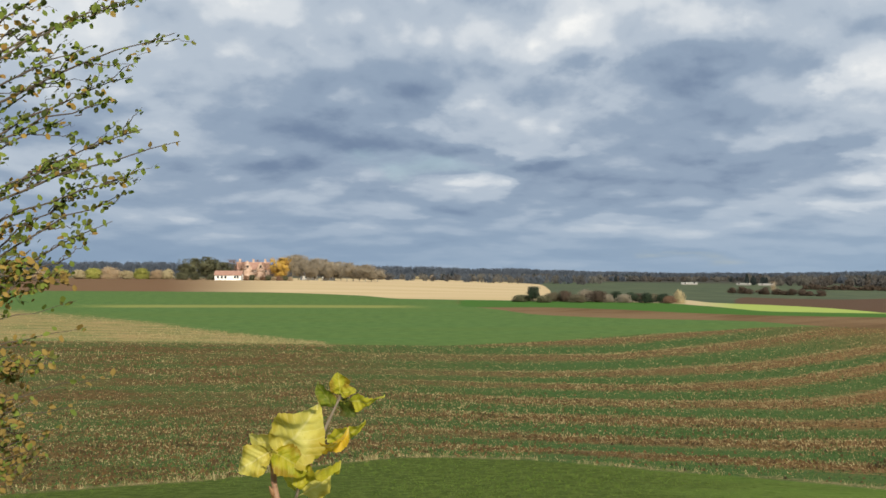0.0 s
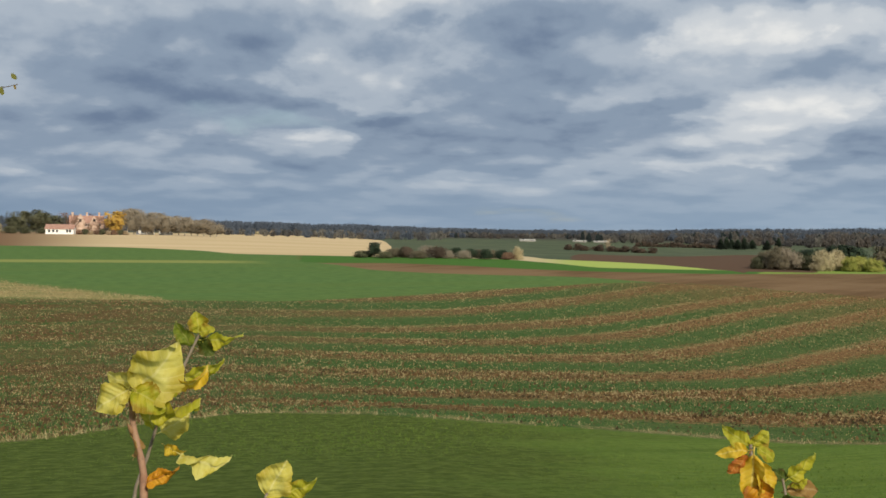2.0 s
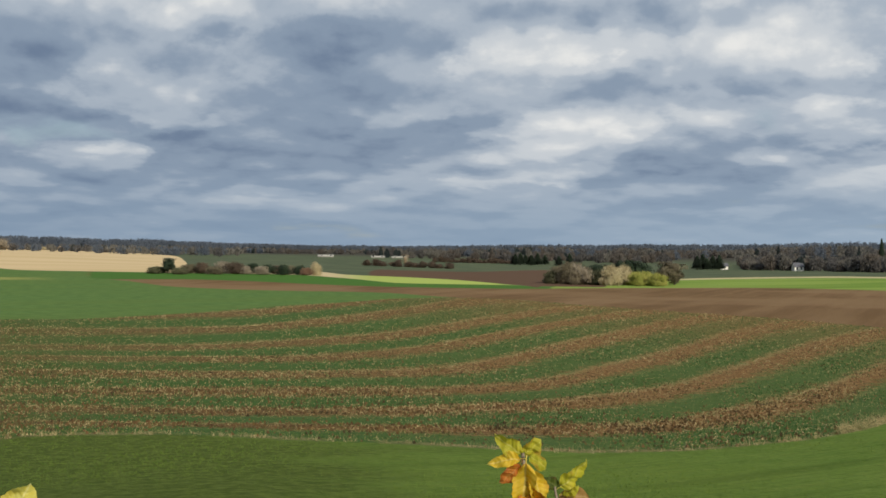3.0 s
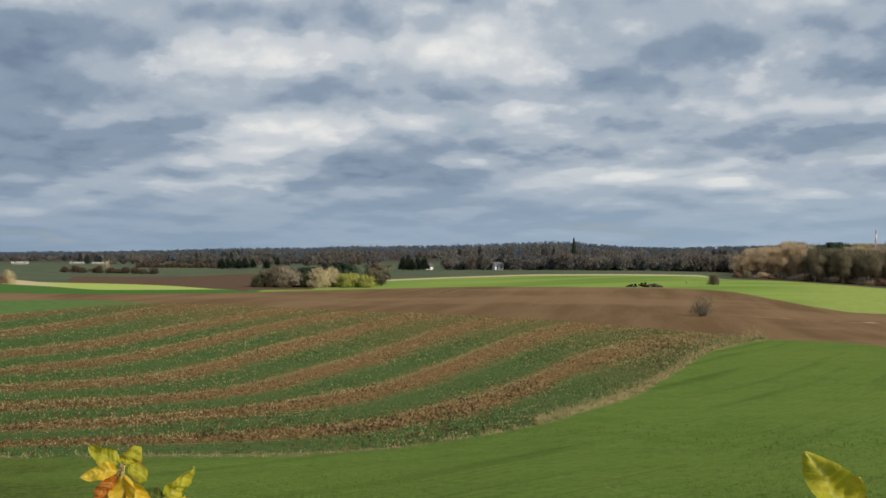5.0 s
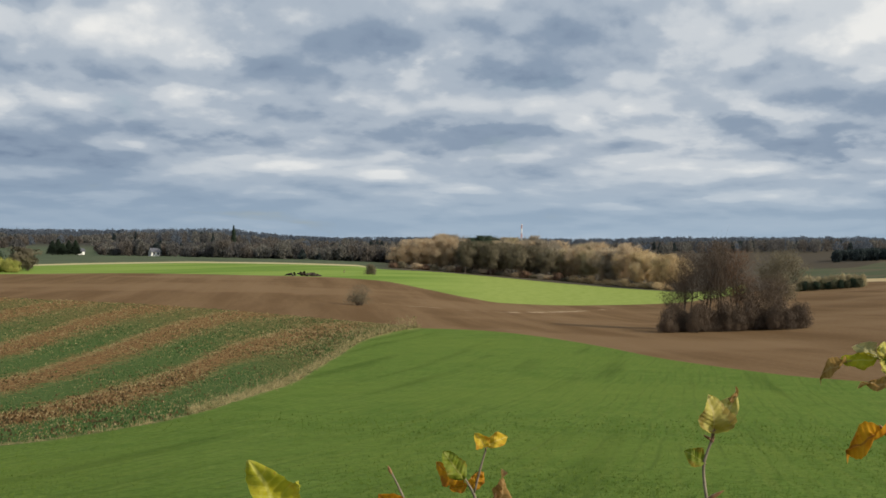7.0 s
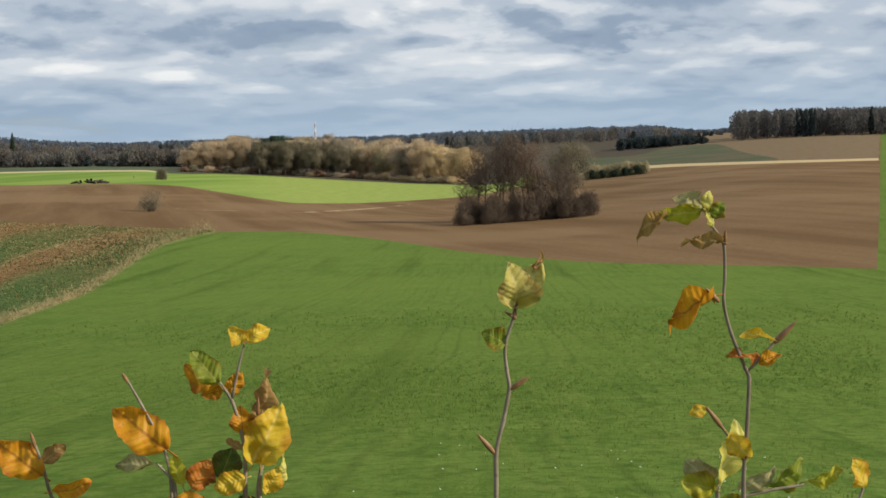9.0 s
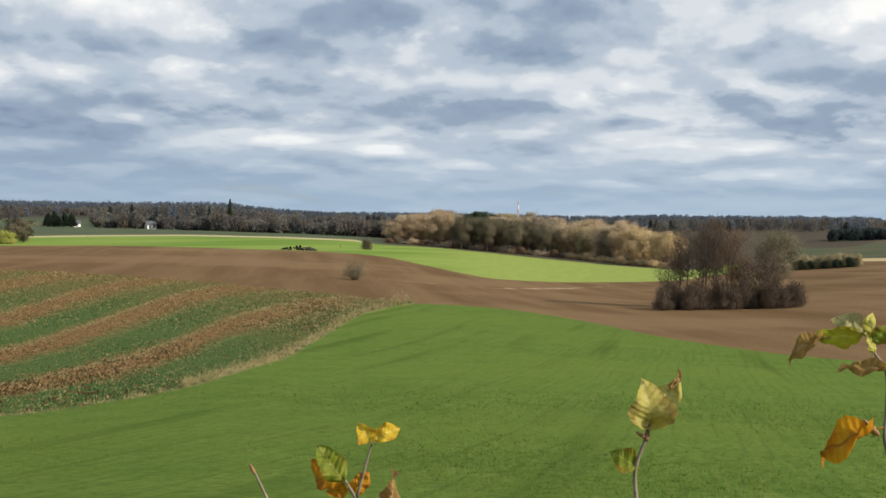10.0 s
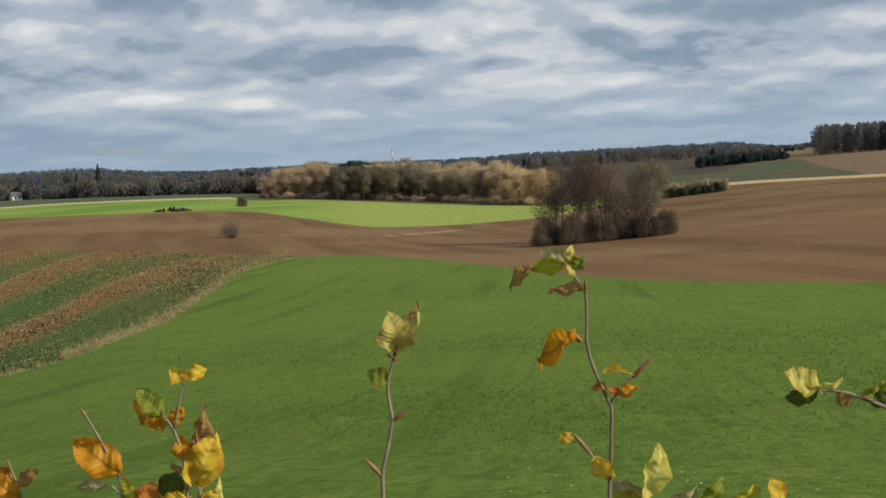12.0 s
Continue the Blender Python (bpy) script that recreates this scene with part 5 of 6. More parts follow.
LEAVES = {
    "pale": leaf_look("pale yellow beech leaf", (0.58, 0.49, 0.07), (0.62, 0.57, 0.15), (0.42, 0.33, 0.03), (0.68, 0.62, 0.24)),
    "yellow": leaf_look("yellow beech leaf", (0.62, 0.39, 0.018), (0.66, 0.47, 0.04), (0.46, 0.19, 0.012), (0.70, 0.54, 0.14)),
    "lime": leaf_look("yellow-green beech leaf", (0.33, 0.34, 0.022), (0.46, 0.41, 0.03), (0.28, 0.16, 0.015), (0.50, 0.47, 0.10)),
    "green": leaf_look("green beech leaf", (0.14, 0.19, 0.018), (0.22, 0.26, 0.025), (0.24, 0.15, 0.015), (0.32, 0.33, 0.08)),
    "dark": leaf_look("dark green beech leaf", (0.055, 0.085, 0.012), (0.09, 0.12, 0.018), (0.09, 0.065, 0.01), (0.16, 0.18, 0.04)),
    "orange": leaf_look("orange beech leaf", (0.55, 0.21, 0.012), (0.62, 0.31, 0.018), (0.28, 0.085, 0.01), (0.34, 0.14, 0.02)),
    "red": leaf_look("red-brown beech leaf", (0.44, 0.11, 0.022), (0.52, 0.20, 0.028), (0.22, 0.055, 0.012), (0.50, 0.24, 0.07)),
    "brown": leaf_look("withered brown beech leaf", (0.29, 0.155, 0.045), (0.36, 0.22, 0.07), (0.14, 0.07, 0.022), (0.42, 0.28, 0.12)),
    "khaki": leaf_look("khaki half-withered beech leaf", (0.44, 0.38, 0.075), (0.54, 0.47, 0.14), (0.22, 0.15, 0.03), (0.58, 0.50, 0.22)),
    "grey": leaf_look("withered grey-green leaf", (0.30, 0.27, 0.11), (0.38, 0.34, 0.16), (0.18, 0.13, 0.05), (0.46, 0.42, 0.24)),
}
twig_bark = speckled("beech twig bark", (0.20, 0.16, 0.115), (0.30, 0.25, 0.185), (0.12, 0.09, 0.065), 60.0, 220.0, 0.0, 0.6)
red_bark = speckled("reddish twig bark", (0.24, 0.125, 0.075), (0.32, 0.19, 0.12), (0.15, 0.085, 0.055), 60.0, 220.0, 0.0, 0.6)
bud_scale = speckled("brown bud scales", (0.23, 0.115, 0.05), (0.32, 0.18, 0.085), (0.13, 0.07, 0.035), 150.0, 500.0, 0.0, 0.5)
LEAF_RNG = np.random.default_rng(77)


def leaf_mesh(wide, curl, fold, cup, wave):
    """A beech leaf of length 1 along y: wavy toothed rim, pleats along the side veins, a short stalk."""
    ny, nx = 33, 11
    v, f = [], []
    ph = LEAF_RNG.random(3) * 6.28
    for i in range(ny):
        t = i / (ny - 1)
        half = 0.5 * wide * (math.sin(math.pi * t ** 0.82) ** 0.72 if 0 < t < 1 else 0.0) + 0.004
        half *= 1 + (0.035 * math.sin(t * 50 + ph[1]) + 0.10 * math.sin(t * 11 + ph[2])) * (0 < t < 1)
        for j in range(nx):
            s = 2 * j / (nx - 1) - 1
            x = s * half
            pleat = 0.017 * math.sin((t - abs(x) * 0.75) * 50) * min(1, abs(s) * 2.5)
            z = fold * abs(x) + cup * x * x * 2 + pleat + wave * 2.2 * math.sin(5 * t + ph[0] + 2.2 * s) * abs(s) ** 1.3 + 0.045 * math.sin(9 * t + 8 * x + ph[1]) + 0.028 * math.sin(17 * t - 9 * x + ph[2])
            a = curl * (t - 0.35)
            y = t - 0.5 * abs(a) * max(0, t - 0.35) * 0.5
            z -= a * max(0.0, t - 0.2)
            v.append((x, y, z))
    for i in range(ny - 1):
        for j in range(nx - 1):
            q = i * nx + j
            f.append((q, q + 1, q + nx + 1, q + nx))
    tube(v, f, [(0, 0.04, 0.004), (0, -0.06, 0.0), (0, -0.16, -0.01)], [0.011, 0.013, 0.017], 5)
    return mesh_of("leaf", v, f, True)


class Shoot:
    """One beech shoot: a stem that rises from the ground, with twigs, buds and leaves.
    Its front is drawn in steps of `unit` metres to the right of and below a middle point."""

    def __init__(self, name, label, middle, az, unit, zero, lean=0.0, group="beech shoots"):
        self.mid, self.unit, self.zero = Vector(middle) + Vector((0, 0, EYE)), unit, zero
        a = radians(az)
        self.right, self.away = Vector((math.cos(a), -math.sin(a), 0)), Vector((math.sin(a), math.cos(a), 0))
        self.cos, self.sin = math.cos(radians(lean)), math.sin(radians(lean))
        self.ob = thing(name, Matrix.Translation((0, 0, 0)), label, "shoot", group)
        self.stems = 0

    def at(self, x, y, deep=0.0):
        dx, dy = (x - self.zero[0]) * self.unit, (y - self.zero[1]) * self.unit
        return self.mid + self.right * (dx * self.cos + dy * self.sin) + Vector((0, 0, dx * self.sin - dy * self.cos)) + self.away * (deep * self.unit)

    def stem(self, thick, *points, bark=None, ground=None):
        p = [self.at(*q) for q in points]
        radii = [thick * self.unit * (0.72 + 0.35 * i / max(1, len(p) - 1)) for i in range(len(p))]
        if ground is not None:
            end = p[-1] + self.right * ground * self.unit
            far = math.hypot(end.x, end.y)
            z = float(height(math.degrees(math.atan2(end.x, end.y)), far))
            for t in (0.3, 0.65, 1.0):
                q = p[len(points) - 1].lerp(end, t)
                p.append(Vector((q.x, q.y, p[len(points) - 1].z * (1 - t) + (z - 0.03) * t)))
                radii.append(thick * self.unit * (1.1 + 0.8 * t))
        # rounded between the points, slightly knotted
        fine, fr, m = [], [], []
        for i in range(len(p)):
            a, c = p[max(i - 1, 0)], p[min(i + 1, len(p) - 1)]
            short = min((p[i] - a).length or 9, (c - p[i]).length or 9)
            m.append((c - a).normalized() * short)
        for i in range(len(p) - 1):
            for k in range(4):
                t = k / 4
                fine.append(p[i] * (1 + 2 * t) * (1 - t) ** 2 + m[i] * t * (1 - t) ** 2 + p[i + 1] * t * t * (3 - 2 * t) + m[i + 1] * t * t * (t - 1))
                fr.append((radii[i] * (1 - t) + radii[i + 1] * t) * (1.14 if k == 0 and 0 < i < len(points) else 1.0))
        fine.append(p[-1])
        fr.append(radii[-1])
        v, f = [], []
        tube(v, f, fine, fr, 8)
        part("stem" if self.stems == 0 else "twig", mesh_of("stem", v, f, True), bark or twig_bark, self.ob)
        self.stems += 1

    def bud(self, x0, y0, x1, y1, thick=4.5, deep=0.0):
        a, b = self.at(x0, y0, deep), self.at(x1, y1, deep - 6)
        r = thick * self.unit
        v, f = [], []
        tube(v, f, [a.lerp(b, t) for t in (0, 0.15, 0.4, 0.7, 0.9, 1)], [r * 0.5, r * 0.85, r, r * 0.7, r * 0.35, r * 0.06], 8)
        part("bud", mesh_of("bud", v, f, True), bud_scale, self.ob)

    def leaf(self, tone, x0, y0, x1, y1, wide=0.62, turn=0.0, deep=0.0, dip=0.0, curl=0.3, fold=0.15, cup=0.0, wave=0.04):
        """A leaf from its base to its tip. turn: its blade turned about its length; dip: how far its tip comes forward."""
        a, b = self.at(x0, y0, deep), self.at(x1, y1, deep - dip)
        y = (b - a).normalized()
        z = (-self.away - y * y.dot(-self.away)).normalized()
        x = y.cross(z)
        m = Matrix((x, y, z)).transposed().to_4x4()
        ob = part("leaf", leaf_mesh(wide, curl, fold, cup, wave), LEAVES[tone], self.ob, LEAVES[tone].name)
        ob.matrix_basis = Matrix.Translation(a) @ m @ pose(0, 0, 0, 0, turn, 0) @ Matrix.Scale((b - a).length, 4)


# bright yellow leaf over a stout reddish stem
s = Shoot("beech_shoot", "stout reddish shoot with large pale yellow leaves", (-0.094, 1.060, -0.119), 4.2, 0.000476, (300, 708), -0.13)
s.stem(6.5, (281, 712), (283, 766), (291, 809), (300, 845), (305, 880), bark=red_bark, ground=40)
s.leaf("pale", 292, 716, 372, 640, 0.92, 25, 0, 30, 0.5, 0.1, 0.4, 0.08)
s.leaf("pale", 300, 708, 236, 694, 0.85, -20, 4, 20, 0.5, 0.2, 0.4, 0.06)
s.leaf("pale", 278, 716, 212, 752, 0.75, 12, -8, 10, 0.6, 0.1, 0.2, 0.07)
s.leaf("lime", 286, 716, 352, 748, 0.85, -18, -12, 12, 0.5, 0.1, 0.3, 0.06)
s.leaf("yellow", 345, 714, 427, 700, 0.52, 35, 8, -10, 0.7, 0.3, 0.0, 0.1)
s.leaf("lime", 318, 758, 408, 752, 0.5, 50, 14, 10, 0.4, 0.4, 0.0, 0.14)
s.leaf("orange", 312, 884, 374, 866, 0.45, 20, -5, 0, 0.6, 0.3, 0.0, 0.1)
s.leaf("brown", 288, 840, 300, 800, 0.5, 60, -6, 0, 0.7, 0.4, 0.0, 0.1)
s.bud(286, 800, 276, 778, 5)

s = Shoot("beech_shoot", "slim shoot with yellow-green leaves and a bare lower stem", (-0.051, 1.120, -0.071), 7.5, 0.000524, (400, 575), 0.64)
s.stem(3.0, (404, 590), (381, 638), (357, 690), (332, 742), (311, 809), (288, 880), ground=-60)
s.leaf("lime", 402, 590, 402, 551, 0.95, 20, 0, 10, 0.4, 0.2)
s.leaf("lime", 404, 588, 432, 580, 0.8, -25, -5, 10, 0.4)
s.leaf("green", 392, 612, 356, 572, 0.62, -30, 5, 10, 0.5, 0.2)
s.leaf("dark", 404, 598, 424, 632, 0.85, 20, 8, 5, 0.4)
s.leaf("lime", 408, 602, 482, 604, 0.34, 45, 4, 0, 0.4, 0.3)
s.leaf("lime", 378, 668, 452, 648, 0.45, 40, 2, 0, 0.5, 0.2)
s.leaf("lime", 352, 702, 364, 650, 0.72, -15, -5, 10, 0.4)
s.leaf("lime", 322, 758, 305, 700, 0.52, -20, 0, 8, 0.5)
s.leaf("pale", 338, 762, 390, 732, 0.85, 15, -10, 15, 0.3, 0.15, 0.1)
s.leaf("yellow", 342, 788, 376, 806, 0.6, 30, 0, 5, 0.6, 0.4)
s.leaf("pale", 370, 804, 450, 838, 0.28, 40, 0, 0, 0.5, 0.4, 0.0, 0.1)

s = Shoot("beech_shoot", "low shoot with two ribbed yellow-green leaves", (0.025, 1.141, -0.215), 7.5, 0.000538, (500, 845), 0.64)
s.stem(3.0, (486, 866), (478, 884), ground=10)
s.leaf("pale", 478, 882, 516, 820, 0.85, 10, 0, 10, 0.25, 0.15, 0.1)
s.leaf("lime", 508, 880, 570, 862, 0.6, 30, 8, 10, 0.5)

# orange and yellow crowded shoot
s = Shoot("beech_shoot", "crowded shoot with hanging orange and yellow leaves", (0.472, 1.090, -0.173), 13, 0.000542, (1320, 765), 0.64)
s.stem(4.5, (1322, 782), (1326, 830), (1332, 880), ground=20)
s.stem(3.0, (1378, 842), (1384, 884), ground=-30)
s.leaf("lime", 1322, 784, 1270, 754, 0.5, -20, 0, 10, 0.6, 0.2)
s.leaf("lime", 1324, 784, 1356, 764, 0.85, 20, 4, 10, 0.5)
s.leaf("yellow", 1318, 792, 1258, 796, 0.42, 30, -6, 5, 0.5, 0.2)
s.leaf("lime", 1334, 788, 1364, 806, 0.8, -30, -4, 10, 0.5)
s.leaf("red", 1316, 800, 1284, 836, 0.6, -20, -8, 8, 0.5)
s.leaf("yellow", 1326, 798, 1318, 884, 0.5, 15, -14, 14, 0.3, 0.2, 0.0, 0.06)
s.leaf("yellow", 1334, 812, 1362, 884, 0.5, -20, -12, 10, 0.3, 0.2, 0.0, 0.06)
s.leaf("orange", 1328, 838, 1340, 896, 0.8, 10, -22, 8, 0.3)
s.leaf("lime", 1388, 842, 1442, 800, 0.5, 30, 0, 0, 0.4, 0.3)
s.leaf("dark", 1386, 846, 1360, 826, 0.7, 20, 4, 0, 0.5)
s.leaf("lime", 1390, 854, 1424, 848, 0.6, 35, -6, 0, 0.5)
s.leaf("brown", 1386, 866, 1446, 856, 0.55, -30, 6, 0, 0.6, 0.3)
s.leaf("dark", 1380, 870, 1400, 896, 0.8, 20, -6, 0, 0.5)

# near leaf, out of focus in places
s = Shoot("beech_shoot", "near shoot with glossy bright green leaves", (0.543, 0.383, -0.094), 42, 0.000244, (970, 800), -0.66)
s.stem(7.0, (1015, 880), (1022, 905), ground=40)
s.leaf("lime", 1012, 890, 935, 752, 0.42, 25, 0, 20, 0.4, 0.3)
s.leaf("lime", 1014, 886, 1000, 800, 0.5, -40, 20, 0, 0.4, 0.3)
s.leaf("yellow", 1020, 900, 1090, 858, 0.7, 15, 10, 10, 0.5)

# tall bush of orange, yellow and green leaves
s = Shoot("beech_shoot", "branched shoot with orange, yellow and green autumn leaves", (0.997, 0.654, -0.150), 52, 0.000457, (345, 635), -2.28)
s.stem(3.2, (297, 720), (317, 750), (333, 803), (338, 851), (338, 884), ground=10)
s.stem(2.2, (336, 656), (326, 700), (317, 745))
s.stem(2.4, (155, 711), (179, 753), (214, 822), (226, 884), ground=70)
s.stem(3.6, (365, 838), (359, 884), ground=-10)
s.stem(2.2, (205, 848), (222, 866), (232, 884), ground=60)
s.leaf("yellow", 334, 660, 316, 634, 0.85, 10, -4, 14, 0.8, 0.3, 0.4)
s.leaf("yellow", 336, 658, 374, 634, 0.62, -20, 2, -8, 0.6, 0.3, 0.3)
s.leaf("green", 297, 722, 256, 668, 0.58, 15, -8, 8, 0.3, 0.2)
s.leaf("orange", 298, 726, 238, 700, 0.7, -20, 8, 5, 0.4)
s.leaf("orange", 302, 736, 268, 742, 0.7, 20, 12, 5, 0.4)
s.leaf("orange", 308, 738, 334, 708, 0.7, 25, 6, 5, 0.4)
s.leaf("orange", 222, 826, 138, 758, 0.56, 8, -4, 10, 0.25, 0.12, 0.1)
s.leaf("grey", 202, 850, 138, 846, 0.3, 35, 0, 0, 0.3, 0.4, 0.0, 0.12)
s.leaf("red", 258, 882, 288, 838, 0.85, 10, -10, 10, 0.3)
s.leaf("lime", 244, 882, 226, 834, 0.6, -25, -4, 5, 0.4)
s.leaf("dark", 300, 872, 318, 824, 0.95, 10, 10, 5, 0.3)
s.leaf("yellow", 350, 842, 396, 752, 0.66, 12, -14, 12, 0.25, 0.2, 0.1)
s.leaf("yellow", 362, 846, 362, 770, 0.5, -30, -8, 5, 0.4)
s.leaf("orange", 334, 802, 330, 756, 0.8, 10, 0, 5, 0.4)
s.leaf("brown", 362, 764, 378, 700, 0.35, 40, 4, 0, 0.6, 0.4, 0.0, 0.12)
s.leaf("brown", 352, 808, 360, 752, 0.5, 30, 6, 0, 0.5)
s.leaf("yellow", 340, 866, 290, 880, 0.7, 15, -12, 10, 0.4)
s.leaf("brown", 338, 826, 306, 812, 0.5, -30, 4, 5, 0.5)
s.leaf("pale", 384, 884, 406, 828, 0.35, 45, -4, 0, 0.5)
s.leaf("yellow", 370, 890, 392, 852, 0.7, 20, -8, 5, 0.4)
s.leaf("orange", 232, 900, 300, 924, 0.6, -10, -12, 5, 0.3)
s.leaf("orange", 330, 920, 280, 930, 0.7, 15, -14, 5, 0.3)
s.leaf("dark", 330, 900, 352, 930, 0.9, 10, 12, 0, 0.3)
s.leaf("yellow", 352, 900, 384, 936, 0.7, 10, -16, 5, 0.3)
s.bud(160, 722, 153, 706, 3.2)
s.bud(356, 772, 357, 742, 3.0)

s = Shoot("beech_shoot", "low forked shoot with two orange leaves", (0.924, 0.788, -0.242), 52, 0.000470, (35, 850), -2.28)
s.stem(3.2, (40, 902), (48, 930), ground=20)
s.stem(2.6, (18, 828), (32, 868), (40, 902))
s.leaf("orange", 32, 880, -38, 826, 0.6, 15, -4, 5, 0.3)
s.leaf("brown", 30, 862, 62, 832, 0.6, -20, 6, 5, 0.4)
s.leaf("orange", 44, 906, 106, 896, 0.5, 20, -4, 5, 0.4)
s.bud(20, 838, 15, 812, 3.4)

s = Shoot("beech_shoot", "single straight shoot with a folded yellow-green leaf", (1.020, 0.450, -0.109), 52, 0.000407, (693, 605), -2.28)
s.stem(3.3, (684, 655), (682, 668), (671, 708), (674, 745), (679, 772), (676, 795), (671, 825), (661, 880), ground=-30)
s.leaf("khaki", 686, 650, 676, 580, 0.86, 18, -6, 16, 0.5, 0.35, 0.4, 0.08)
s.leaf("khaki", 688, 646, 722, 580, 0.62, -16, 2, 8, 0.4, 0.35, 0.2, 0.08)
s.leaf("brown", 712, 592, 727, 566, 0.5, 25, 4, 5, 0.6, 0.4, 0.2, 0.1)
s.stem(3.8, (687, 640), (685, 652), (683, 668), bark=red_bark)
s.leaf("green", 672, 706, 636, 686, 0.85, 12, 0, 8, 0.4, 0.2, 0.1)
s.bud(680, 776, 709, 754, 4.4)
s.bud(660, 876, 630, 842, 4.6)
s.bud(682, 664, 666, 655, 2.8)

s = Shoot("beech_shoot", "tall zigzag shoot with withered leaves and pointed buds", (1.126, 0.377, -0.071), 52, 0.000425, (995, 455), -2.28)
s.stem(3.2, (1008, 462), (1015, 482), (1034, 508), (1038, 560), (1038, 600), (1052, 648), (1077, 703), (1083, 716), (1083, 795), (1081, 882), ground=10)
s.stem(2.4, (1146, 632), (1118, 664), (1080, 706))
s.stem(2.4, (1016, 764), (1044, 795), (1082, 850))
s.leaf("grey", 1008, 462, 962, 430, 0.5, 30, 0, 5, 0.5, 0.3, 0.0, 0.1)
s.leaf("pale", 1006, 460, 1004, 428, 0.6, -30, 4, 5, 0.5, 0.3, 0.0, 0.1)
s.leaf("green", 1008, 464, 1032, 448, 0.95, 15, -6, 8, 0.4)
s.leaf("pale", 1012, 482, 1002, 452, 0.55, 40, -8, 5, 0.4)
s.leaf("lime", 1000, 456, 934, 472, 0.5, -20, 2, 6, 0.6, 0.3)
s.leaf("brown", 946, 468, 892, 490, 0.26, 50, 4, 0, 0.7, 0.4, 0.0, 0.12)
s.leaf("brown", 1030, 506, 968, 498, 0.22, 45, -4, 0, 0.5, 0.4, 0.0, 0.1)
s.leaf("orange", 1022, 590, 944, 622, 0.30, 52, -4, 4, 0.5, 0.5, 0.0, 0.16)
s.leaf("yellow", 1118, 656, 1070, 640, 0.24, 40, -4, 0, 0.5, 0.4, 0.0, 0.1)
s.leaf("red", 1098, 690, 1050, 674, 0.5, 40, 4, 5, 0.5, 0.4, 0.0, 0.12)
s.leaf("orange", 1096, 692, 1132, 674, 0.5, -30, -4, 5, 0.5, 0.3, 0.0, 0.1)
s.leaf("yellow", 1016, 764, 988, 772, 0.7, 20, -4, 5, 0.4)
s.leaf("yellow", 1050, 802, 1088, 846, 0.62, 15, -12, 5, 0.5, 0.2, 0.2)
s.bud(1030, 598, 1006, 576, 4.6)
s.bud(1120, 662, 1152, 626, 5.2)
s.bud(1044, 796, 1014, 760, 4.4)
s.bud(1036, 510, 1034, 486, 3.4)

s = Shoot("beech_shoot", "low leafy shoot with an upright ribbed pale leaf", (1.450, 0.482, -0.317), 52, 0.000579, (1169, 841), -2.28)
s.stem(4.0, (1160, 880), (1158, 910), (1156, 960), ground=20)
s.leaf("pale", 1156, 890, 1192, 792, 0.46, 20, -10, 10, 0.25, 0.15)
s.leaf("grey", 1150, 896, 1102, 856, 0.8, -10, 0, 8, 0.4)
s.leaf("grey", 1190, 900, 1258, 874, 0.6, 25, -6, 8, 0.5)
s.leaf("green", 1240, 900, 1312, 868, 0.6, 30, 8, 8, 0.5, 0.2)
s.leaf("lime", 1150, 900, 1092, 884, 0.8, 15, -12, 8, 0.4)
s.leaf("lime", 1306, 890, 1372, 876, 0.4, 20, 0, 5, 0.5)
s.leaf("yellow", 1398, 900, 1386, 848, 0.85, 25, 0, 8, 0.4)
s.leaf("green", 1160, 920, 1210, 930, 0.8, 10, -8, 8, 0.4)
s.stem(3.0, (1300, 895), (1240, 905), (1160, 925))
s.stem(3.0, (1400, 900), (1390, 940), ground=-50)

s = Shoot("beech_shoot", "arching side shoot with pale and dark green leaves", (1.361, 0.286, -0.190), 52, 0.000487, (1419, 670), -2.28)
s.stem(3.6, (1448, 694), (1472, 693), (1500, 698), (1525, 706), (1566, 722), (1640, 760), (1700, 860), ground=30)
s.leaf("pale", 1446, 692, 1388, 655, 0.75, 20, -4, 10, 0.3, 0.15, 0.2)
s.leaf("pale", 1420, 684, 1496, 682, 0.3, 40, -8, 0, 0.4, 0.3)
s.leaf("dark", 1448, 696, 1394, 714, 0.75, -25, 6, 5, 0.4)
s.leaf("brown", 1482, 698, 1510, 722, 0.7, 20, 0, 5, 0.4)
s.leaf("green", 1530, 706, 1572, 678, 0.6, 25, 0, 5, 0.4)
s.leaf("dark", 1540, 712, 1590, 706, 0.6, -20, 6, 5, 0.4)
s.bud(1524, 704, 1548, 712, 5.0)


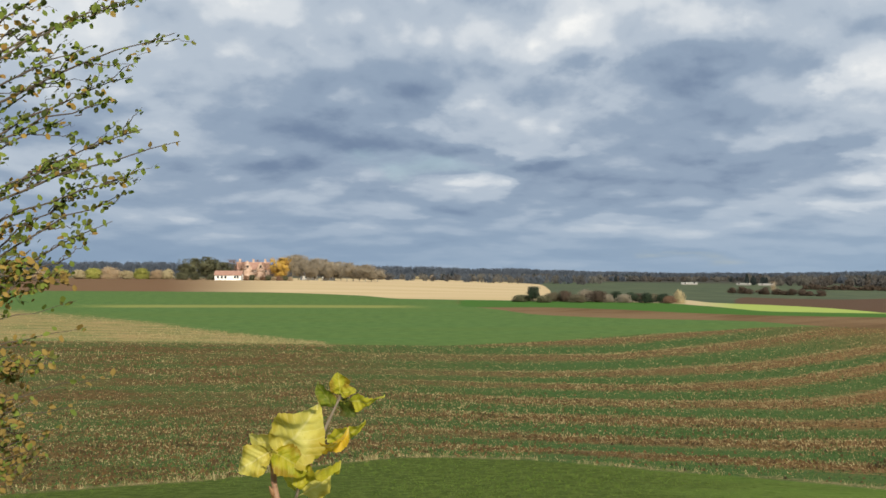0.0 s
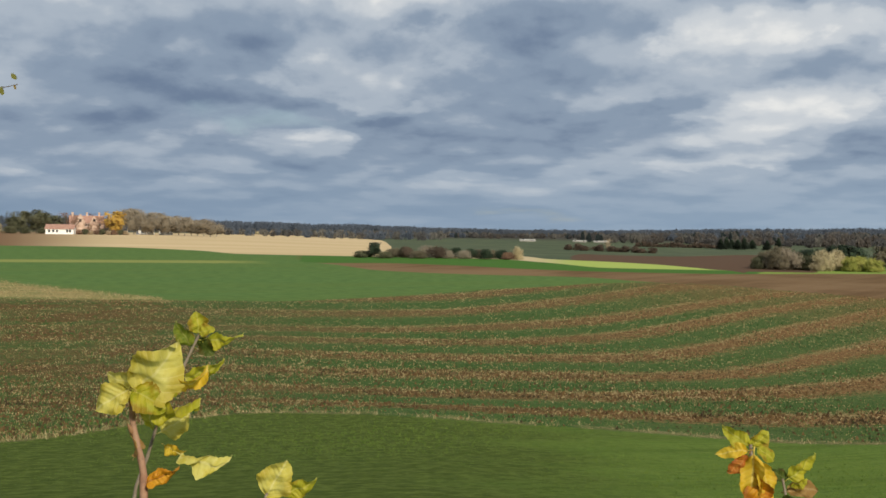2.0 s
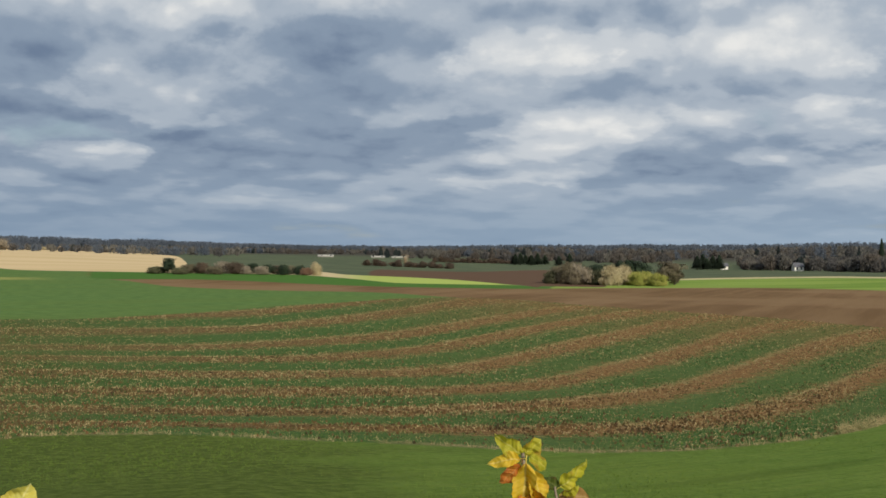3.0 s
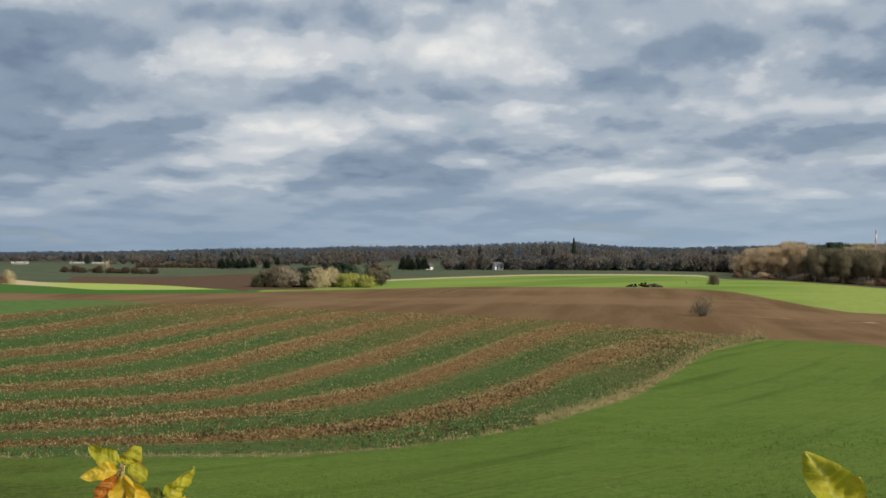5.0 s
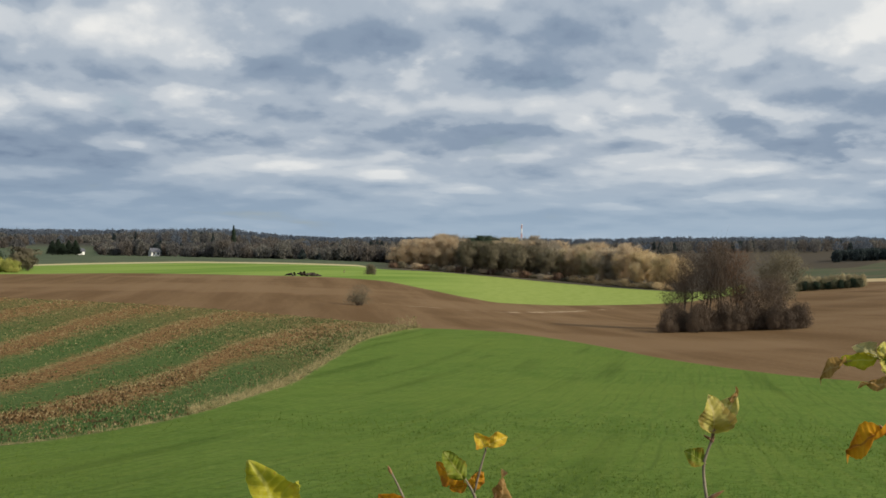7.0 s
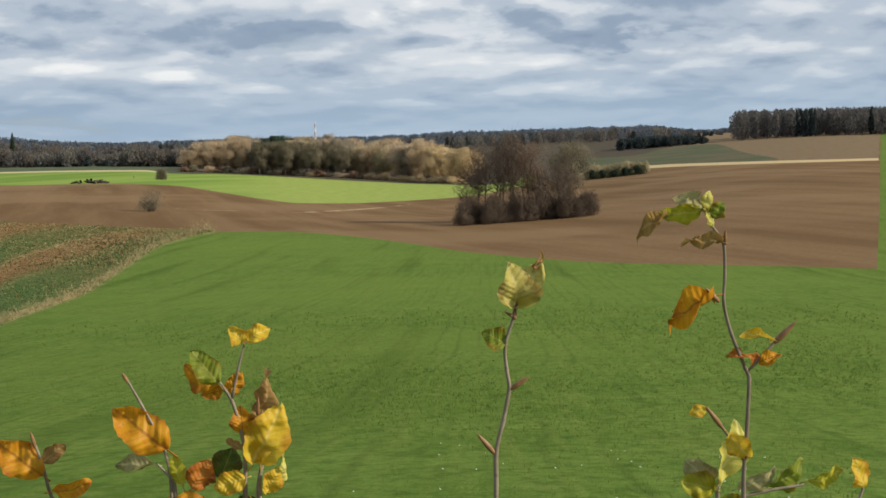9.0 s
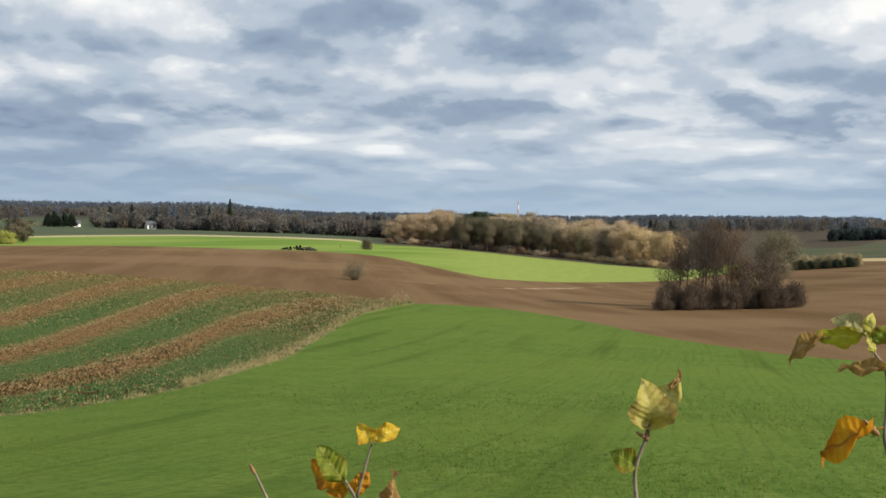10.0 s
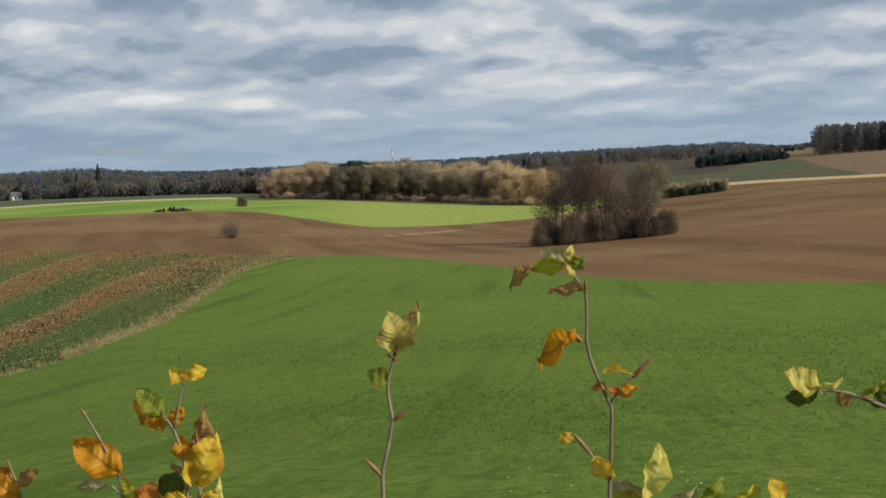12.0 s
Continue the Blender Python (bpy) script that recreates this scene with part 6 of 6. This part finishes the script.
# ---------------------------------------------------------------- hawthorn at the near corner
def hawthorn():
    rng = np.random.default_rng(9)
    a = radians(-18)
    right, away = Vector((math.cos(a), -math.sin(a), 0)), Vector((math.sin(a), math.cos(a), 0))
    foot = ground_at(-21, 3.15)
    ob = thing("hawthorn", Matrix.Translation((0, 0, 0)), "hawthorn bush with small green and brown leaves on wiry twigs", "shrub")
    wood_v, wood_f = [], []
    centre = foot + Vector((0, 0, 0))
    eye_z = EYE
    u = 3.0 / 2154
    mid = Vector((-0.83, 2.88, eye_z))          # a point above the bush's right flank

    def spot(x, y, deep=0.0):
        """Steps of 1.4 mm to the right of and below the eye's level."""
        return mid + right * ((x - 125) * u) + Vector((0, 0, (530 - y) * u)) + away * (deep * u)

    stems = []
    for k in range(5):
        top = spot(-150 + 12 * k, 120 + 70 * k, rng.uniform(-60, 60))
        base = centre + right * rng.normal(0, 0.05) + away * rng.normal(0, 0.05) + Vector((0, 0, -0.05))
        knee = base.lerp(top, 0.5) - right * 0.06
        tube(wood_v, wood_f, [base, knee, top], [0.020, 0.012, 0.004], 6)
        stems.append((base, knee, top))
    part("trunk", mesh_of("trunk", wood_v, wood_f, True), bark, ob)
    tv, tf = [], []
    lv, lf, lm = [], [], []

    def small_leaf(p, size, tone):
        d = Vector(rng.normal(0, 1, 3)).normalized()
        s = d.orthogonal().normalized()
        nrm = d.cross(s)
        q = len(lv)
        lv.extend((p, p + d * size * 0.35 + s * size * 0.34 + nrm * size * 0.1, p + d * size * 0.75 + s * size * 0.30, p + d * size, p + d * size * 0.75 - s * size * 0.30,
                   p + d * size * 0.35 - s * size * 0.34 + nrm * size * 0.1))
        lf.append((q, q + 1, q + 2, q + 3))
        lf.append((q, q + 3, q + 4, q + 5))
        lm.extend((tone, tone))

    def branch(start, end, thick, leafy, brown, sag):
        path = []
        for t in np.linspace(0, 1, 9):
            p = start.lerp(end, t) + Vector((0, 0, sag * math.sin(math.pi * t))) + Vector(rng.normal(0, 0.004, 3))
            path.append(p)
        if thick > 0.003:
            v, f = [], []
            tube(v, f, path, [thick * (1 - 0.8 * i / 8) for i in range(9)], 5)
            part("branch", mesh_of("branch", v, f, True), bark, ob)
        else:
            tube(tv, tf, path, [thick * (1 - 0.8 * i / 8) for i in range(9)], 4)
        n = int((end - start).length / 0.011 * leafy)
        for _ in range(n):
            t = rng.random() ** 0.8
            i = min(int(t * 8), 7)
            p = path[i].lerp(path[i + 1], t * 8 - i) + Vector(rng.normal(0, 0.006, 3))
            small_leaf(p, rng.uniform(0.011, 0.023), 1 if rng.random() < brown else (2 if rng.random() < 0.35 else 0))
        return path

    reaches = [(215, 28), (190, 40), (285, 86), (222, 152), (150, 120), (192, 206), (240, 246), (296, 276), (215, 338), (165, 300), (200, 365), (182, 412), (120, 470), (140, 360), (90, 20), (110, 240), (60, 70), (100, 160)]
    for x, y in reaches:
        end = spot(x, y, rng.uniform(-50, 50))
        start = spot(-130 + rng.uniform(-10, 30), y + 140 + rng.uniform(0, 90), rng.uniform(-40, 40))
        path = branch(start, end, 0.0042, 0.85, 0.12, 0.03)
        for k in range(5):
            i = int(rng.integers(2, 8))
            p = path[i]
            q = p + right * rng.uniform(0.04, 0.13) + Vector((0, 0, rng.uniform(-0.01, 0.09))) + away * rng.normal(0, 0.03)
            branch(p, q, 0.002, 1.0, 0.15, 0.0)
    for k in range(46):
        y = rng.uniform(420, 1080)
        x = rng.uniform(10, 60) + 75 * rng.random() ** 2 - 20 * (y > 700)
        start = spot(-140 + rng.uniform(-30, 40), y + rng.uniform(0, 160), rng.uniform(-60, 60))
        end = spot(x, y, rng.uniform(-60, 60))
        path = branch(start, end, 0.0036, 1.5, 0.62, 0.02)
        for j in range(3):
            p = path[int(rng.integers(2, 8))]
            branch(p, p + right * rng.uniform(0.02, 0.08) + Vector((0, 0, rng.uniform(-0.05, 0.06))), 0.0018, 1.5, 0.62, 0.0)
    for x, y in ((150, 592), (130, 552), (185, 680), (150, 720), (110, 640)):
        path = branch(spot(-120, y + 90, 0), spot(x, y, rng.uniform(-30, 30)), 0.003, 0.5, 0.5, 0.02)
    part("twigwork", mesh_of("twigwork", tv, tf, True), bark, ob)["kind"] = "stuff"
    me = mesh_of("crown", lv, lf)
    for m in (tufted("hawthorn leaf green", (0.10, 0.15, 0.025), (0.20, 0.24, 0.04), (0.14, 0.18, 0.03)), tufted("hawthorn leaf brown", (0.27, 0.16, 0.04), (0.36, 0.25, 0.06), (0.20, 0.14, 0.04)),
              tufted("hawthorn leaf olive", (0.055, 0.075, 0.02), (0.10, 0.12, 0.03), (0.16, 0.15, 0.03))):
        me.materials.append(m)
    me.polygons.foreach_set("material_index", np.array(lm, np.int32))
    part("crown", me, None, ob)


hawthorn()
